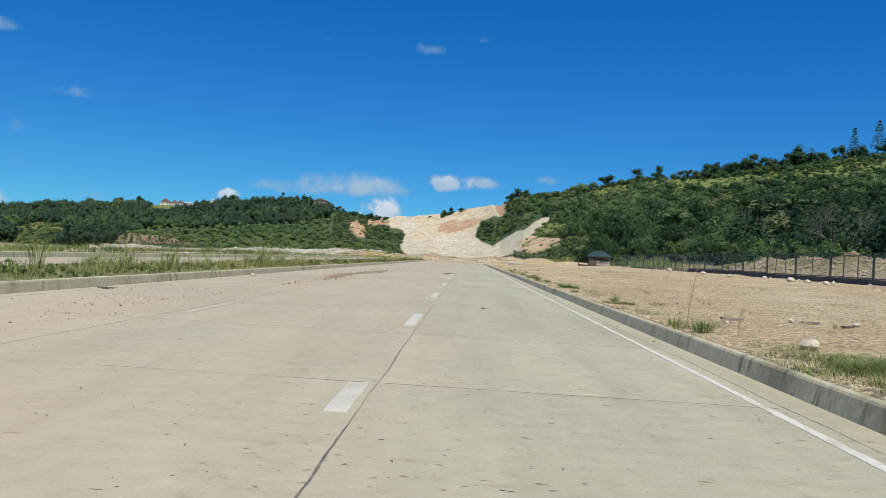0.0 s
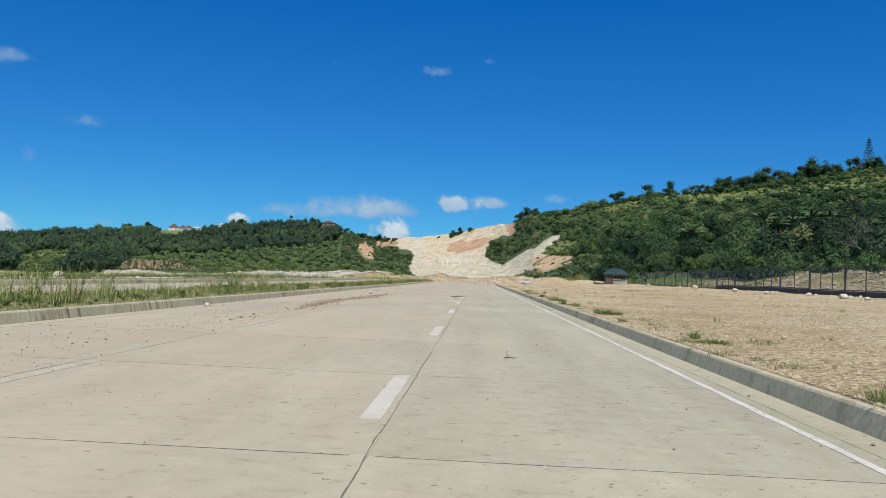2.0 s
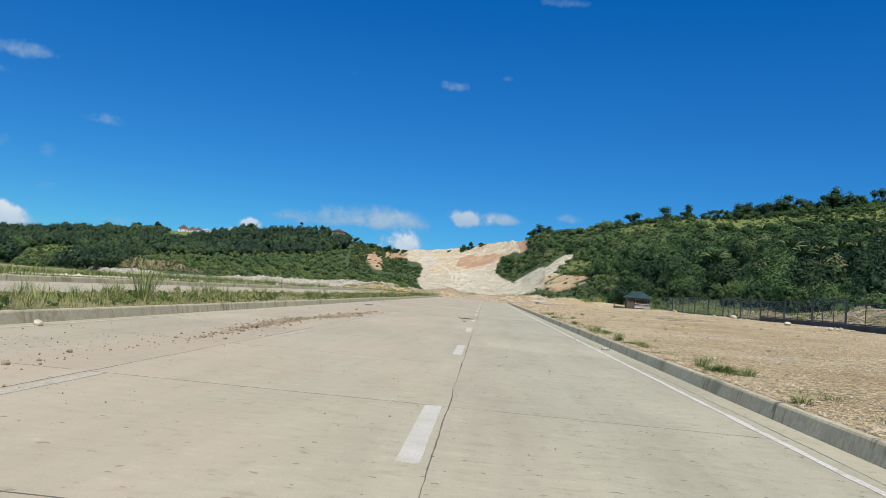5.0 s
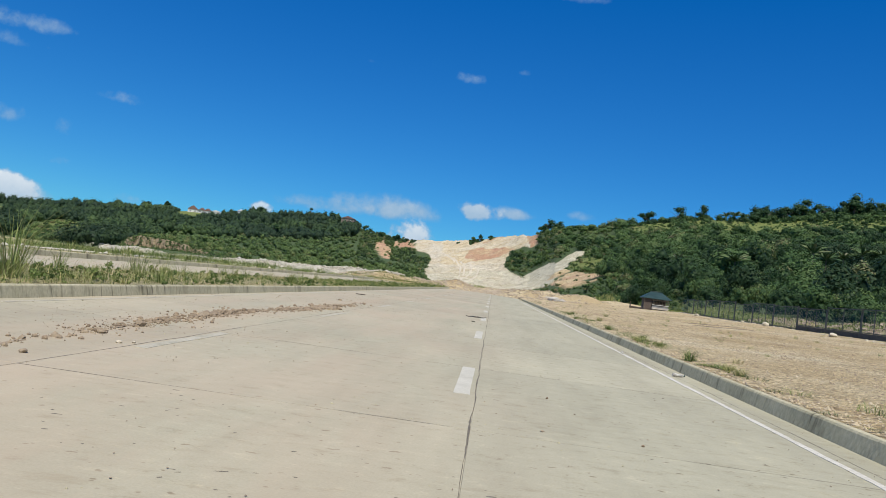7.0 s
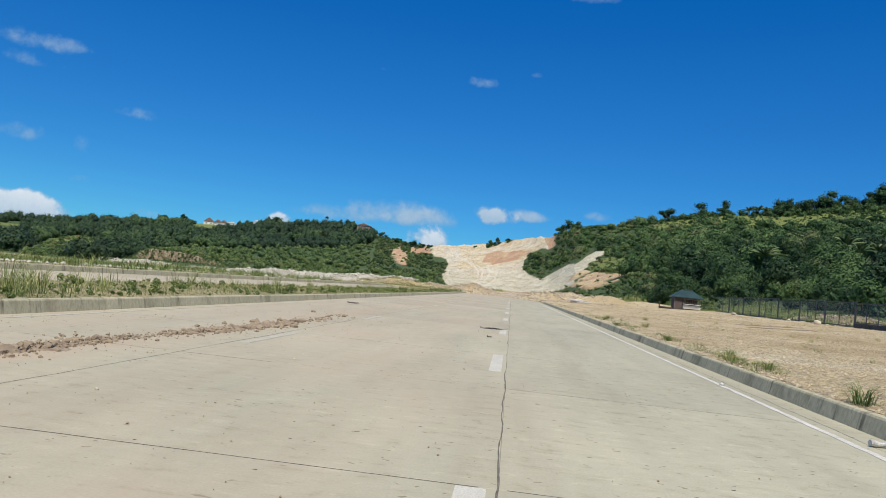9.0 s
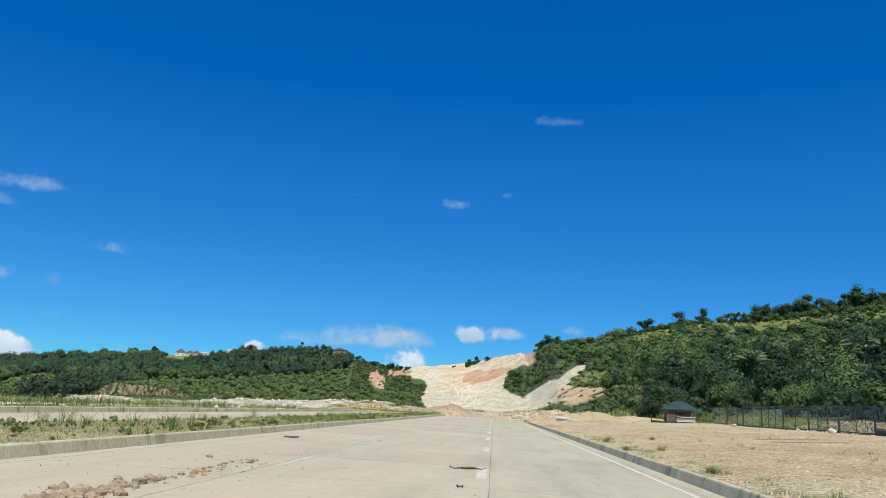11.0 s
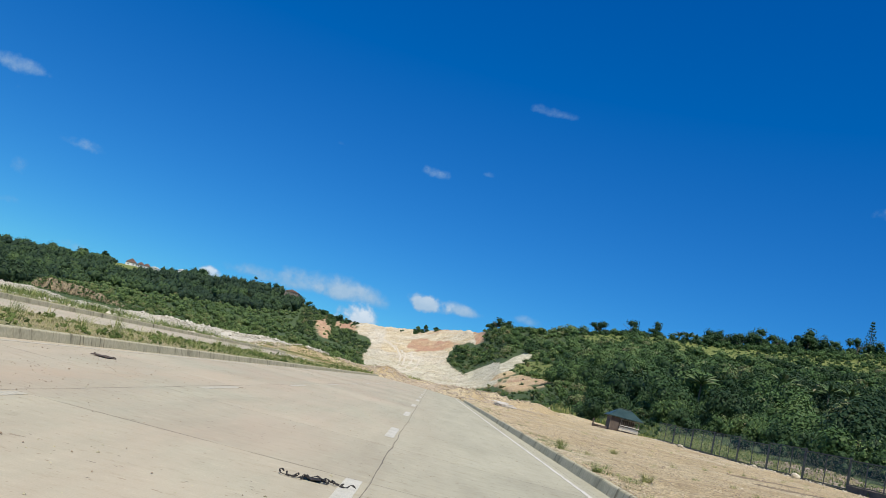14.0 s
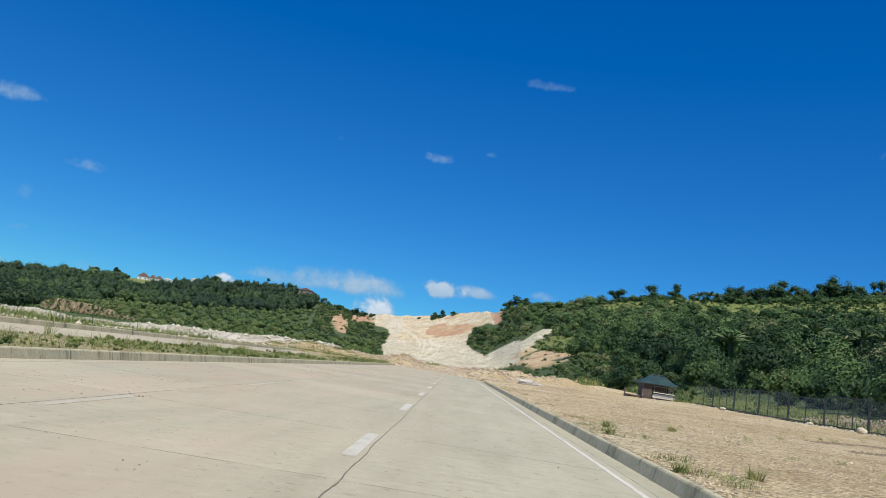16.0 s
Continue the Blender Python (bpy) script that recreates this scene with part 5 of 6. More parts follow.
# ---------------------------------------------------------------- the hut
def build_hut():
    x0, x1, y0, y1 = -2.05, 1.85, -1.5, 1.6
    cx, cy = 24.2, 139.6
    g = gz(cx, cy)
    hut = thing("hut", (cx, cy, g), "small open-sided timber hut with a green hipped roof", "hut", turn=-4)
    top = 1.75
    part("floor_deck", boxed(x0, x1, y0, y1, -.25, .16, bevel=.02), DARKWOOD, hut)
    for px in (x0 + .06, (x0 + x1) / 2 - .5, x1 - .06):
        for py in (y0 + .06, y1 - .06):
            part("post", boxed(px - .05, px + .05, py - .05, py + .05, .1, top, bevel=.008), TIMBER, hut)
    part("side_wall", boxed(x0 - .03, x0 + .03, y0 + .1, y1 - .1, .15, top - .05), DARKWOOD, hut, "dark reddish boarded side")
    part("rear_wall", boxed(x0 + .1, x1 - .1, y1 - .03, y1 + .03, .15, top - .05), DARKWOOD, hut, "dark boarded back")
    part("front_panel", boxed(x0 + .1, x0 + 1.2, y0 - .03, y0 + .02, .15, top - .05), DARKWOOD, hut)
    part("counter", boxed(x0 + 1.3, x1 + .02, y0 - .32, y0 - .02, .72, .8, bevel=.01), PALETIMBER, hut, "sun-bleached counter board")
    part("bench", boxed(x0 + 1.25, x1 + .1, y0 - .55, y0 - .2, .34, .41, bevel=.01), PALETIMBER, hut, "sun-bleached bench")
    for px in (x0 + 1.5, x1 - .2):
        part("bench_leg", boxed(px - .04, px + .04, y0 - .5, y0 - .25, -.1, .34), PALETIMBER, hut)
    part("apron", boxed(x0 + 1.3, x1 - .02, y0 - .03, y0 + .01, .16, .62), PALETIMBER, hut, "pale boarded apron")
    part("head_rail", boxed(x0 + 1.2, x1, y0 - .03, y0 + .03, 1.42, 1.52), TIMBER, hut)
    for k in range(10):
        px = x0 + 1.4 + k * .255
        part("baluster", boxed(px - .02, px + .02, y0 - .02, y0 + .02, .8, 1.42), TIMBER, hut)
    # hipped roof with a thick eave
    bm = bmesh.new()
    ov, zr, ze = .42, 2.72, top - .06
    e = [bm.verts.new(p) for p in ((x0 - ov, y0 - ov, ze), (x1 + ov, y0 - ov, ze), (x1 + ov, y1 + ov, ze), (x0 - ov, y1 + ov, ze))]
    lo = [bm.verts.new((v.co.x, v.co.y, ze - .07)) for v in e]
    r = [bm.verts.new((x0 + 1.15, (y0 + y1) / 2, zr)), bm.verts.new((x1 - 1.15, (y0 + y1) / 2, zr))]
    for f in ((e[0], e[1], r[1], r[0]), (e[1], e[2], r[1]), (e[2], e[3], r[0], r[1]), (e[3], e[0], r[0]), lo[::-1]):
        bm.faces.new(f)
    for k in range(4):
        bm.faces.new((lo[k], lo[(k + 1) % 4], e[(k + 1) % 4], e[k]))
    part("roof", bm, ROOF, hut, "dark green sheet roof")
    part("ridge_cap", boxed(x0 + 1.1, x1 - 1.1, (y0 + y1) / 2 - .12, (y0 + y1) / 2 + .12, zr - .03, zr + .05, bevel=.03), ROOF, hut)
    part("roof_patch", boxed(.35, .7, -.35, -.12, 2.42, 2.5, bevel=.01), PALETIMBER, hut, "pale patch on the roof")
    hut.scale = (.9, .9, 1.0)
    # dark timber stacked against the west side
    pile = thing("timber_heap", (cx - 2.9, cy - .9, gz(cx - 2.9, cy - .9)), "low dark heap of timber beside the hut", "timber")
    for k in range(7):
        bm = boxed(-.9, .7, -.09, .09, 0, .14, bevel=.02)
        p = part("log", bm, DARKWOOD, pile)
        p.matrix_basis = pose(random.uniform(-.15, .2), (k % 4) * .2 - .3, .13 * (k // 4) + .02, 0, random.uniform(-3, 3), random.uniform(-12, 12))
    part("stake", boxed(-1.0, -.86, -.1, .04, -.1, .95, bevel=.02), DARKWOOD, pile)


build_hut()


# ---------------------------------------------------------------- houses on the far ridge
def house(az, r, w, d, h, roof_h, wall, roof, label, turn, gables=1, drop=0.0):
    x, y = at_bearing(az, r)
    w, d, h, roof_h = w * .85, d * .85, h * .85, roof_h * .8
    ob = thing("house", (x, y, gz(x, y) + drop), label, "house", "ridge houses", turn)
    part("wall", boxed(-w / 2, w / 2, -d / 2, d / 2, -3, h, bevel=.05), wall, ob)
    gw = w / gables
    for k in range(gables):
        c = -w / 2 + gw * (k + .5)
        bm = bmesh.new()
        ov = .6
        pts = [(c - gw / 2 - .2, h - .1), (c, h + roof_h), (c + gw / 2 + .2, h - .1)]
        f = [[bm.verts.new((px, yy, pz)) for px, pz in pts] for yy in (-d / 2 - ov, d / 2 + ov)]
        bm.faces.new(f[0])
        bm.faces.new(f[1][::-1])
        for i, j in ((0, 1), (1, 2), (2, 0)):
            bm.faces.new((f[0][i], f[1][i], f[1][j], f[0][j]))
        bmesh.ops.recalc_face_normals(bm, faces=bm.faces)
        part("roof", bm, roof, ob)
        for q in (-.25, .25):
            wx = c + gw * q
            win = part("window", boxed(wx - .75, wx + .75, -d / 2 - .06, -d / 2 + .02, h * .3, h * .75), WHITEWALL, ob)
            part("pane", boxed(wx - .6, wx + .6, -d / 2 - .09, -d / 2 - .05, h * .35, h * .7), GLASS, win)


house(-21.75, 968, 13, 10, 5.5, 5.5, WHITEWALL, REDROOF, "steep red-roofed house with pale walls on the ridge", 12, 1, -1.6)
house(-20.95, 962, 16, 9, 4.5, 4.0, WHITEWALL, REDROOF, "pale house with twin brown-red gables on the ridge", 8, 2, -1.2)
house(-20.2, 956, 12, 8, 5, 2.0, WHITEWALL, WHITEWALL, "low white flat-roofed house on the ridge", 5, 1, -1.2)
house(-18.1, 900, 14, 8, 7, 2.4, WHITEWALL, WHITEWALL, "white-roofed house half hidden by trees", 15, 1, -1.0)
house(-18.5, 965, 10, 8, 9, 2.4, WHITEWALL, WHITEWALL, "white gabled house among trees", -10, 1, -2)
house(-11.0, 868, 17, 10, 8.5, 3.2, TIMBER, REDROOF, "brown-roofed pavilion on the ridge", -6, 1, 2.2)


# ---------------------------------------------------------------- stones, clods, litter
def stone_mesh(name, seed, material, flat=.7):
    rng = np.random.default_rng(seed)
    bm = bmesh.new()
    bmesh.ops.create_icosphere(bm, subdivisions=2, radius=1)
    cuts = rng.normal(size=(9, 3))
    cuts /= np.linalg.norm(cuts, axis=1, keepdims=True)
    deep = rng.uniform(.62, .9, 9)
    for v in bm.verts:
        over = max(float(np.max((cuts @ np.array(v.co)) / deep)), 1.0)
        v.co *= rng.uniform(.95, 1.05) / over
        v.co.z *= flat
    me = bpy.data.meshes.new(name)
    bm.to_mesh(me)
    bm.free()
    me.materials.append(material)
    return me


ROCKS = [stone_mesh("rock", 400 + k, ROCK) for k in range(6)]
CLODS = [stone_mesh("clod", 420 + k, CLOD, .75) for k in range(5)]


def rock(x, y, size, label, meshes=ROCKS, name="rock", group="loose rocks", lift=None, category="rock"):
    ob = new(name, random.choice(meshes))
    z = gz(x, y) if lift is None else lift
    ob.matrix_basis = pose(x, y, z + size * .42, 0, 0, random.uniform(0, 360)) @ Matrix.Diagonal((size, size * random.uniform(.75, 1.2), size * random.uniform(.8, 1.1), 1))
    return tagged(ob, label, category, group)


def stones(name, xs, ys, zs, sizes, material, label, category, seed, flat=.7, sunk=False, lumpy=False):
    """A great many loose stones in one mesh."""
    rng = np.random.default_rng(seed)
    base = np.array([(0, 0, 1), (.9, 0, .1), (.3, .85, .05), (-.75, .5, .1), (-.7, -.55, .0), (.35, -.85, .1), (0, 0, -.6)])
    tri = np.array([(0, 1, 2), (0, 2, 3), (0, 3, 4), (0, 4, 5), (0, 5, 1), (6, 2, 1), (6, 3, 2), (6, 4, 3), (6, 5, 4), (6, 1, 5)])
    if lumpy:
        ball = bmesh.new()
        bmesh.ops.create_icosphere(ball, subdivisions=1, radius=.85)
        base, tri = np.array([p.co for p in ball.verts]), np.array([[p.index for p in q.verts] for q in ball.faces])
        ball.free()
    n, m = len(xs), len(base)
    a = rng.uniform(0, 2 * np.pi, n)
    v = base[None] * (rng.uniform(.75, 1.25, (n, m, 1)) if lumpy else rng.uniform(.65, 1.25, (n, m, 1)))
    c, s = np.cos(a)[:, None], np.sin(a)[:, None]
    v = np.stack([v[..., 0] * c - v[..., 1] * s, v[..., 0] * s + v[..., 1] * c, v[..., 2] * flat], -1) * np.asarray(sizes)[:, None, None]
    v = v + np.stack([xs, ys, zs], -1)[:, None]
    tri = tri[:5] if sunk else tri
    f = (tri[None] + m * np.arange(n)[:, None, None]).reshape(-1, 3)
    return tagged(mesh_np(name, v.reshape(-1, 3), f, material), label, category, kind="stuff")


BERM_X, BERM_Y = [-17, -35, -62, -122], [166, 176, 200, 246]


def rubble_bank():
    """The body of the long pale berm: a lumpy bank with a broken crest."""
    n = 520
    q = np.linspace(0, 1, n)
    mx, my = np.interp(q, [0, .25, .6, 1], BERM_X), np.interp(q, [0, .25, .6, 1], BERM_Y)
    high = 1.25 * np.clip(1 + .5 * fbm(mx, my, 9, 3, 84), .4, 1.6) * np.clip(np.minimum(q, 1 - q) / .03, 0, 1)
    rows = []
    for a in np.linspace(-3.4, 3.4, 11):
        px, py = mx + a * .55, my + a * .83
        z = ground_z(px, py) - .12 + high * np.exp(-(a / 1.9) ** 2) + .28 * fbm(px, py, 1.7, 3, 95) * (abs(a) < 3)
        rows.append(np.stack([px, py, z], 1))
    i = np.arange(n - 1)
    f = np.concatenate([np.stack([i + r * n, i + 1 + r * n, i + 1 + (r + 1) * n, i + (r + 1) * n], 1) for r in range(10)])
    tagged(mesh_np("rubble_bank", np.concatenate(rows), f, BERMROCK), "long low bank of pale limestone spoil", "bank", kind="structure")


rubble_bank()


def eroded_bank():
    """A gullied brown earth face at the foot of the western woods."""
    n, m = 420, 12
    az = np.linspace(-25.0, -18.8, n)
    top = np.interp(az, [-25.0, -24.6, -23.9, -22.4, -21.0, -19.8, -18.8], [-.5, .04, .32, .3, .12, -.06, -.45])
    rows = []
    for k in range(m):
        q = k / (m - 1)
        gully = fbm(az * 8, az * 0, 1.0, 3, 96) * (1 - abs(2 * q - 1) ** 2)
        r = 330 + 6 * q + 3.6 * gully + 1.1 * fbm(az * 30, az * 0 + k * .7, 1.0, 2, 97)
        x, y = OX + r * np.sin(np.radians(az)), OY + r * np.cos(np.radians(az))
        g = land(x, y)
        crest = OZ + r * np.tan(np.radians(top + .05 * fbm(az * 9, az * 0, 1, 4, 98)))
        rows.append(np.stack([x, y, g - .4 + (np.maximum(crest, g + .1) - g + .4) * q ** .8], 1))
    x, y = OX + 1.09 * (rows[-1][:, 0] - OX), OY + 1.09 * (rows[-1][:, 1] - OY)
    rows.append(np.stack([x, y, land(x, y) - .2], 1))
    i = np.arange(n - 1)
    f = np.concatenate([np.stack([i + r * n, i + 1 + r * n, i + 1 + (r + 1) * n, i + (r + 1) * n], 1) for r in range(m)])
    tagged(mesh_np("eroded_bank", np.concatenate(rows), f, BANKSOIL, smooth=True), "gullied brown earth bank below the western woods", "bank", kind="structure")
    rng = np.random.default_rng(31)
    k = 1500
    a = rng.uniform(-26.0, -18.2, k)
    where = rng.uniform(0, 1, k)
    r = np.where(where < .12, rng.uniform(318, 326, k), np.where(where < .4, rng.uniform(330, 336, k), rng.uniform(337, 352, k)))
    x, y = OX + r * np.sin(np.radians(a)), OY + r * np.cos(np.radians(a))
    g = land(x, y)
    crest = np.maximum(OZ + 337 * np.tan(np.radians(np.interp(a, az, top, left=-9, right=-9))), g)
    z = np.where(r < 328, g, np.where(r < 337, g + (crest - g) * ((r - 330) / 6) ** .8, np.maximum(crest - (r - 337) * .1, g)))
    rad = np.where(where < .4, rng.uniform(.2, .5, k), rng.uniform(.3, .9, k))
    joined("bank_scrub", [leaf_cloud(x, y, z + rad * .25, rad, rad * .8, 36, np.full(k, .26), np.clip(.6 + rng.normal(0, .22, k), 0, 1), 4, 32)], LEAF_RIGHT, "green and dry scrub along the eroded bank", "bushes")


eroded_bank()


def scatter_stones():
    rng = np.random.default_rng(9)
    # gravel on the lot
    n = 90000
    x = 4.05 + 22 * rng.uniform(0, 1, n) ** 1.9
    y = 5 + 120 * rng.uniform(0, 1, n) ** 1.3
    keep = fbm(x, y, 6, 3, 81) + rng.uniform(-.6, .6, n) > .0
    x, y = x[keep], y[keep]
    s = rng.uniform(.006, .024, len(x)) * (1 + (rng.uniform(0, 1, len(x)) > .98) * 1.2) * np.interp(y, [12, 40, 120], [1, 1.45, 1.9])
    h = len(x) // 4
    stones("lot_clods", x[:h], y[:h], ground_z(x[:h], y[:h]), s[:h] * 1.1, CLOD, "small brown clods strewn over the dirt lot", "clods", 11, sunk=True)
    x, y, s = x[h:], y[h:], s[h:]
    stones("lot_gravel", x, y, ground_z(x, y), s * 1.0, LOTSTONE, "pale loose gravel strewn over the dirt lot", "gravel", 1, sunk=True)
    # long smears of darker soil on the lot
    n = 900
    q = rng.uniform(0, 1, n)
    two = rng.uniform(0, 1, n) < .5
    sx = np.where(two, 13.3 + 4.2 * q, 12.8 + 4.4 * q) + rng.normal(0, .12, n)
    sy = np.where(two, 76.5 + 3.0 * q, 72.6 + 2.6 * q) + rng.normal(0, .22, n)
    stones("soil_smear", sx, sy, ground_z(sx, sy), rng.uniform(.02, .07, n), SMEAR, "dark smear of damp soil across the lot", "soil", 14, sunk=True)
    # wheel-churned soil along the lot: lumps of darker earth in long uneven bands
    n = 17000
    q = rng.uniform(0, 1, n)
    band = rng.integers(0, 9, n)
    sy = 12 + 105 * q
    sx = np.array([5.6, 7.2, 8.6, 10.4, 12.2, 14.6, 17.2, 20.0, 23.2])[band] + 1.3 * fbm(sy, band * 7.0, 24, 3, 107) + rng.normal(0, .3, n)
    keep = fbm(sx, sy, 4.5, 3, 108) > .02
    sx, sy = sx[keep], sy[keep]
    stones("churned_soil", sx, sy, ground_z(sx, sy) + .004, .012 + .035 * rng.uniform(0, 1, len(sx)) ** 3, CLOD, "wheel-churned lumps of brown earth on the lot", "soil", 15, sunk=True)
    # shallow chips and drag marks in the concrete
    n = 5200
    x, y = rng.uniform(-7.1, 3.4, n), 3 + 87 * rng.uniform(0, 1, n) ** 1.15
    keep = fbm(x, y, 1.5, 3, 92) > .1
    x, y = x[keep], y[keep]
    n = len(x)
    a = np.arange(7) * 2 * np.pi / 7
    long = rng.uniform(.006, .02, n) * (1 + 1.3 * (rng.uniform(0, 1, n) > .85))
    wide = rng.uniform(.004, .011, n)
    rag = rng.uniform(.6, 1.3, (n, 7))
    turn = rng.normal(.12, .3, n)[:, None]
    px, py = np.cos(a)[None] * long[:, None] * rag, np.sin(a)[None] * wide[:, None] * rag
    v = np.stack([x[:, None] + px * np.cos(turn) - py * np.sin(turn), y[:, None] + px * np.sin(turn) + py * np.cos(turn), np.full((n, 7), .0008)], -1)
    tagged(mesh_np("surface_chips", v.reshape(-1, 3), np.arange(7 * n).reshape(n, 7), CRACK), "small chips and drag marks in the concrete", "chips", kind="stuff")
    # drops of mortar set hard on the slabs
    n = 9000
    x, y = rng.uniform(-7.1, 3.4, n), 3 + 80 * rng.uniform(0, 1, n) ** 1.2
    keep = fbm(x, y, 1.1, 3, 94) > .16
    x, y = x[keep], y[keep]
    stones("mortar_spatter", x, y, np.full(len(x), .001), rng.uniform(.004, .013, len(x)) * (1 + (rng.uniform(0, 1, len(x)) > .95)), CURB, "hardened drops of mortar on the slabs", "mortar", 16, .6)
    # crumbs on the carriageway
    n = 9000
    x, y = rng.uniform(-7.2, 3.7, n), rng.uniform(2, 110, n)
    x = np.where(rng.uniform(0, 1, n) > .35, -5.0 + rng.normal(0, 1.2, n), x)
    x = np.clip(x, -7.3, 3.7)
    keep = fbm(x, y, 1.3, 2, 85) > .05
    x, y = x[keep], y[keep]
    n = len(x)
    stones("road_grit", x, y, np.full(n, .006), rng.uniform(.004, .012, n) * (1 + (rng.uniform(0, 1, n) > .95)), CLOD, "crumbs of red-brown soil on the concrete", "grit", 2)
    # the dragged windrow of clods in the west lane: a broken ridge of soil, with lumps on and beside it
    line_y, line_x = [12, 16, 24, 30, 34, 36, 39, 41, 43, 46, 60], [-5.0, -4.75, -4.55, -4.5, -4.75, -4.85, -4.85, -4.62, -4.4, -4.3, -4.3]
    n = 900
    q = np.linspace(28, 46.5, n)
    mid = np.interp(q, line_y, line_x) + .07 * fbm(q, q * 0, 1.1, 3, 88)
    body = np.clip(.25 + 1.7 * fbm(q, q * 0 + 5, 1.5, 5, 87), 0, 1) * np.interp(q, [28, 31, 34, 43.5, 46.5], [0, .35, 1, 1, 0])
    rows = []
    for side, lift in ((-1, 0), (-.55, .5), (0, 1), (.5, .55), (1, 0)):
        jag = 1 + .95 * fbm(q, q * 0 + side * 9, .3, 4, 89)
        rows.append(np.stack([mid + side * (.015 + .2 * body) * jag, q, .072 * lift * body * jag - .004 * (body < .06)], 1))
    i = np.arange(n - 1)
    f = np.concatenate([np.stack([i + r * n, i + (r + 1) * n, i + 1 + (r + 1) * n, i + 1 + r * n], 1) for r in range(4)])
    tagged(mesh_np("soil_windrow", np.concatenate(rows), f, CLOD), "broken ridge of red-brown soil dragged along the lane", "soil", kind="stuff")
    n = 3400
    y = np.where(rng.uniform(0, 1, n) < .75, rng.uniform(32, 44.5, n), np.where(rng.uniform(0, 1, n) < .8, rng.uniform(30, 50, n), rng.uniform(14, 30, n)))
    off = rng.normal(0, .1, n) * (1 + 1.6 * (rng.uniform(0, 1, n) > .72))
    x = np.interp(y, line_y, line_x) + off
    sz = (.007 + .066 * rng.uniform(0, 1, n) ** 5) * np.clip(1.05 + .9 * fbm(y, y * 0, 3, 2, 83), .3, 1.8) * np.interp(y, [14, 29, 33], [.4, .45, 1])
    here = np.interp(y, q, body) * np.exp(-(off / .12) ** 2)
    stones("clod_windrow", x, y, .006 + .06 * here * rng.uniform(.3, 1, n), sz, CLOD, "windrow of broken red-brown clods on the lane", "soil", 3, .8, lumpy=True)
    n = 260
    y = rng.uniform(11, 30, n)
    stones("soil_crumbs", -5.2 + rng.normal(0, .45, n) * (1 + (rng.uniform(0, 1, n) > .7)), y, np.full(n, .008), rng.uniform(.005, .016, n), CLOD, "scattered soil crumbs on the west lane", "soil", 4, .8, lumpy=True)
    # rubble berm to the west
    n = 8000
    q = rng.uniform(0, 1, n)
    mx, my = np.interp(q, [0, .25, .6, 1], BERM_X), np.interp(q, [0, .25, .6, 1], BERM_Y)
    away = rng.normal(0, 1.3, n)
    bx, by = mx + away * .55, my + away * .83
    lift = .3 + 1.25 * np.exp(-(away / 1.7) ** 2) * np.clip(1 + .5 * fbm(mx, my, 9, 3, 84), .4, 1.6)
    stones("rubble_berm", bx, by, ground_z(bx, by) + lift - .3, rng.uniform(.05, .19, n) * (1 + 1.8 * (rng.uniform(0, 1, n) > .95)), BERMROCK, "long berm of pale broken limestone rubble", "rubble", 5)
    n = 900
    bx, by = rng.uniform(-75, -19.5, n), rng.uniform(70, 190, n)
    stones("west_rubble", bx, by, ground_z(bx, by), rng.uniform(.06, .3, n), ROCK, "scattered pale rubble on the weedy ground", "rubble", 6)
    n = 2400
    by = 44 + 60 * rng.uniform(0, 1, n)
    bx = -20.6 - .02 * (by - 44) - 1.7 * rng.uniform(0, 1, n) ** 1.5
    keep = fbm(bx, by, 5, 3, 110) > -.12
    bx, by = bx[keep], by[keep]
    stones("brink_rubble", bx, by, ground_z(bx, by) + .02, rng.uniform(.03, .13, len(bx)) * (1 + (rng.uniform(0, 1, len(bx)) > .94)), BERMROCK, "pale rubble along the brink past the second carriageway", "rubble", 18)
    # spoil heaps behind the fence
    n = 13500
    bx, by = 27.6 + rng.uniform(0, 8.5, n), rng.uniform(44, 116, n)
    keep = (by < 98) | (np.abs(bx - 31.3) < 2.6)
    bx, by = bx[keep], by[keep]
    n = len(bx)
    stones("spoil_heap", bx, by, ground_z(bx, by) + .03, rng.uniform(.03, .13, n) * (1 + 1.2 * (rng.uniform(0, 1, n) > .95)), SPOIL, "brown-grey heap of rubble and soil behind the fence", "rubble heap", 7)
    # rubble at the end of the road
    n = 5200
    bx, by = rng.normal(3.5, 5.5, n), rng.normal(158, 11, n)
    bx[3600:], by[3600:] = rng.normal(-4, 4, 1600), rng.normal(162, 6, 1600)
    keep = by > road_end(bx) + 1
    bx, by = bx[keep], by[keep]
    stones("end_rubble", bx, by, ground_z(bx, by) + .03, rng.uniform(.04, .2, len(bx)) * (1 + (rng.uniform(0, 1, len(bx)) > .94)), EARTHROCK, "broken earthy rubble at the end of the road", "rubble", 8, .8, lumpy=True)
    n = 2600
    bx, by = rng.uniform(-27, -8, n), 163 + rng.normal(0, 3.2, n)
    stones("verge_rubble", bx, by, ground_z(bx, by) + .04, rng.uniform(.05, .22, n) * (1 + (rng.uniform(0, 1, n) > .95)), EARTHROCK, "tan rubble dumped past the end of the verge", "rubble", 17)
    n = 11000
    ba, br = rng.uniform(-5.4, 2.2, n), rng.uniform(335, 640, n)
    bx, by = OX + br * np.sin(np.radians(ba)), OY + br * np.cos(np.radians(ba))
    zz = land(bx, by)
    pale, red, tan, mead = zones(bx, by, zz)
    keep = pale & ((np.abs(ba + 1.9) > .9) & (fbm(bx, by, 24, 3, 86) > .12))
    bx, by, zz = bx[keep], by[keep], zz[keep]
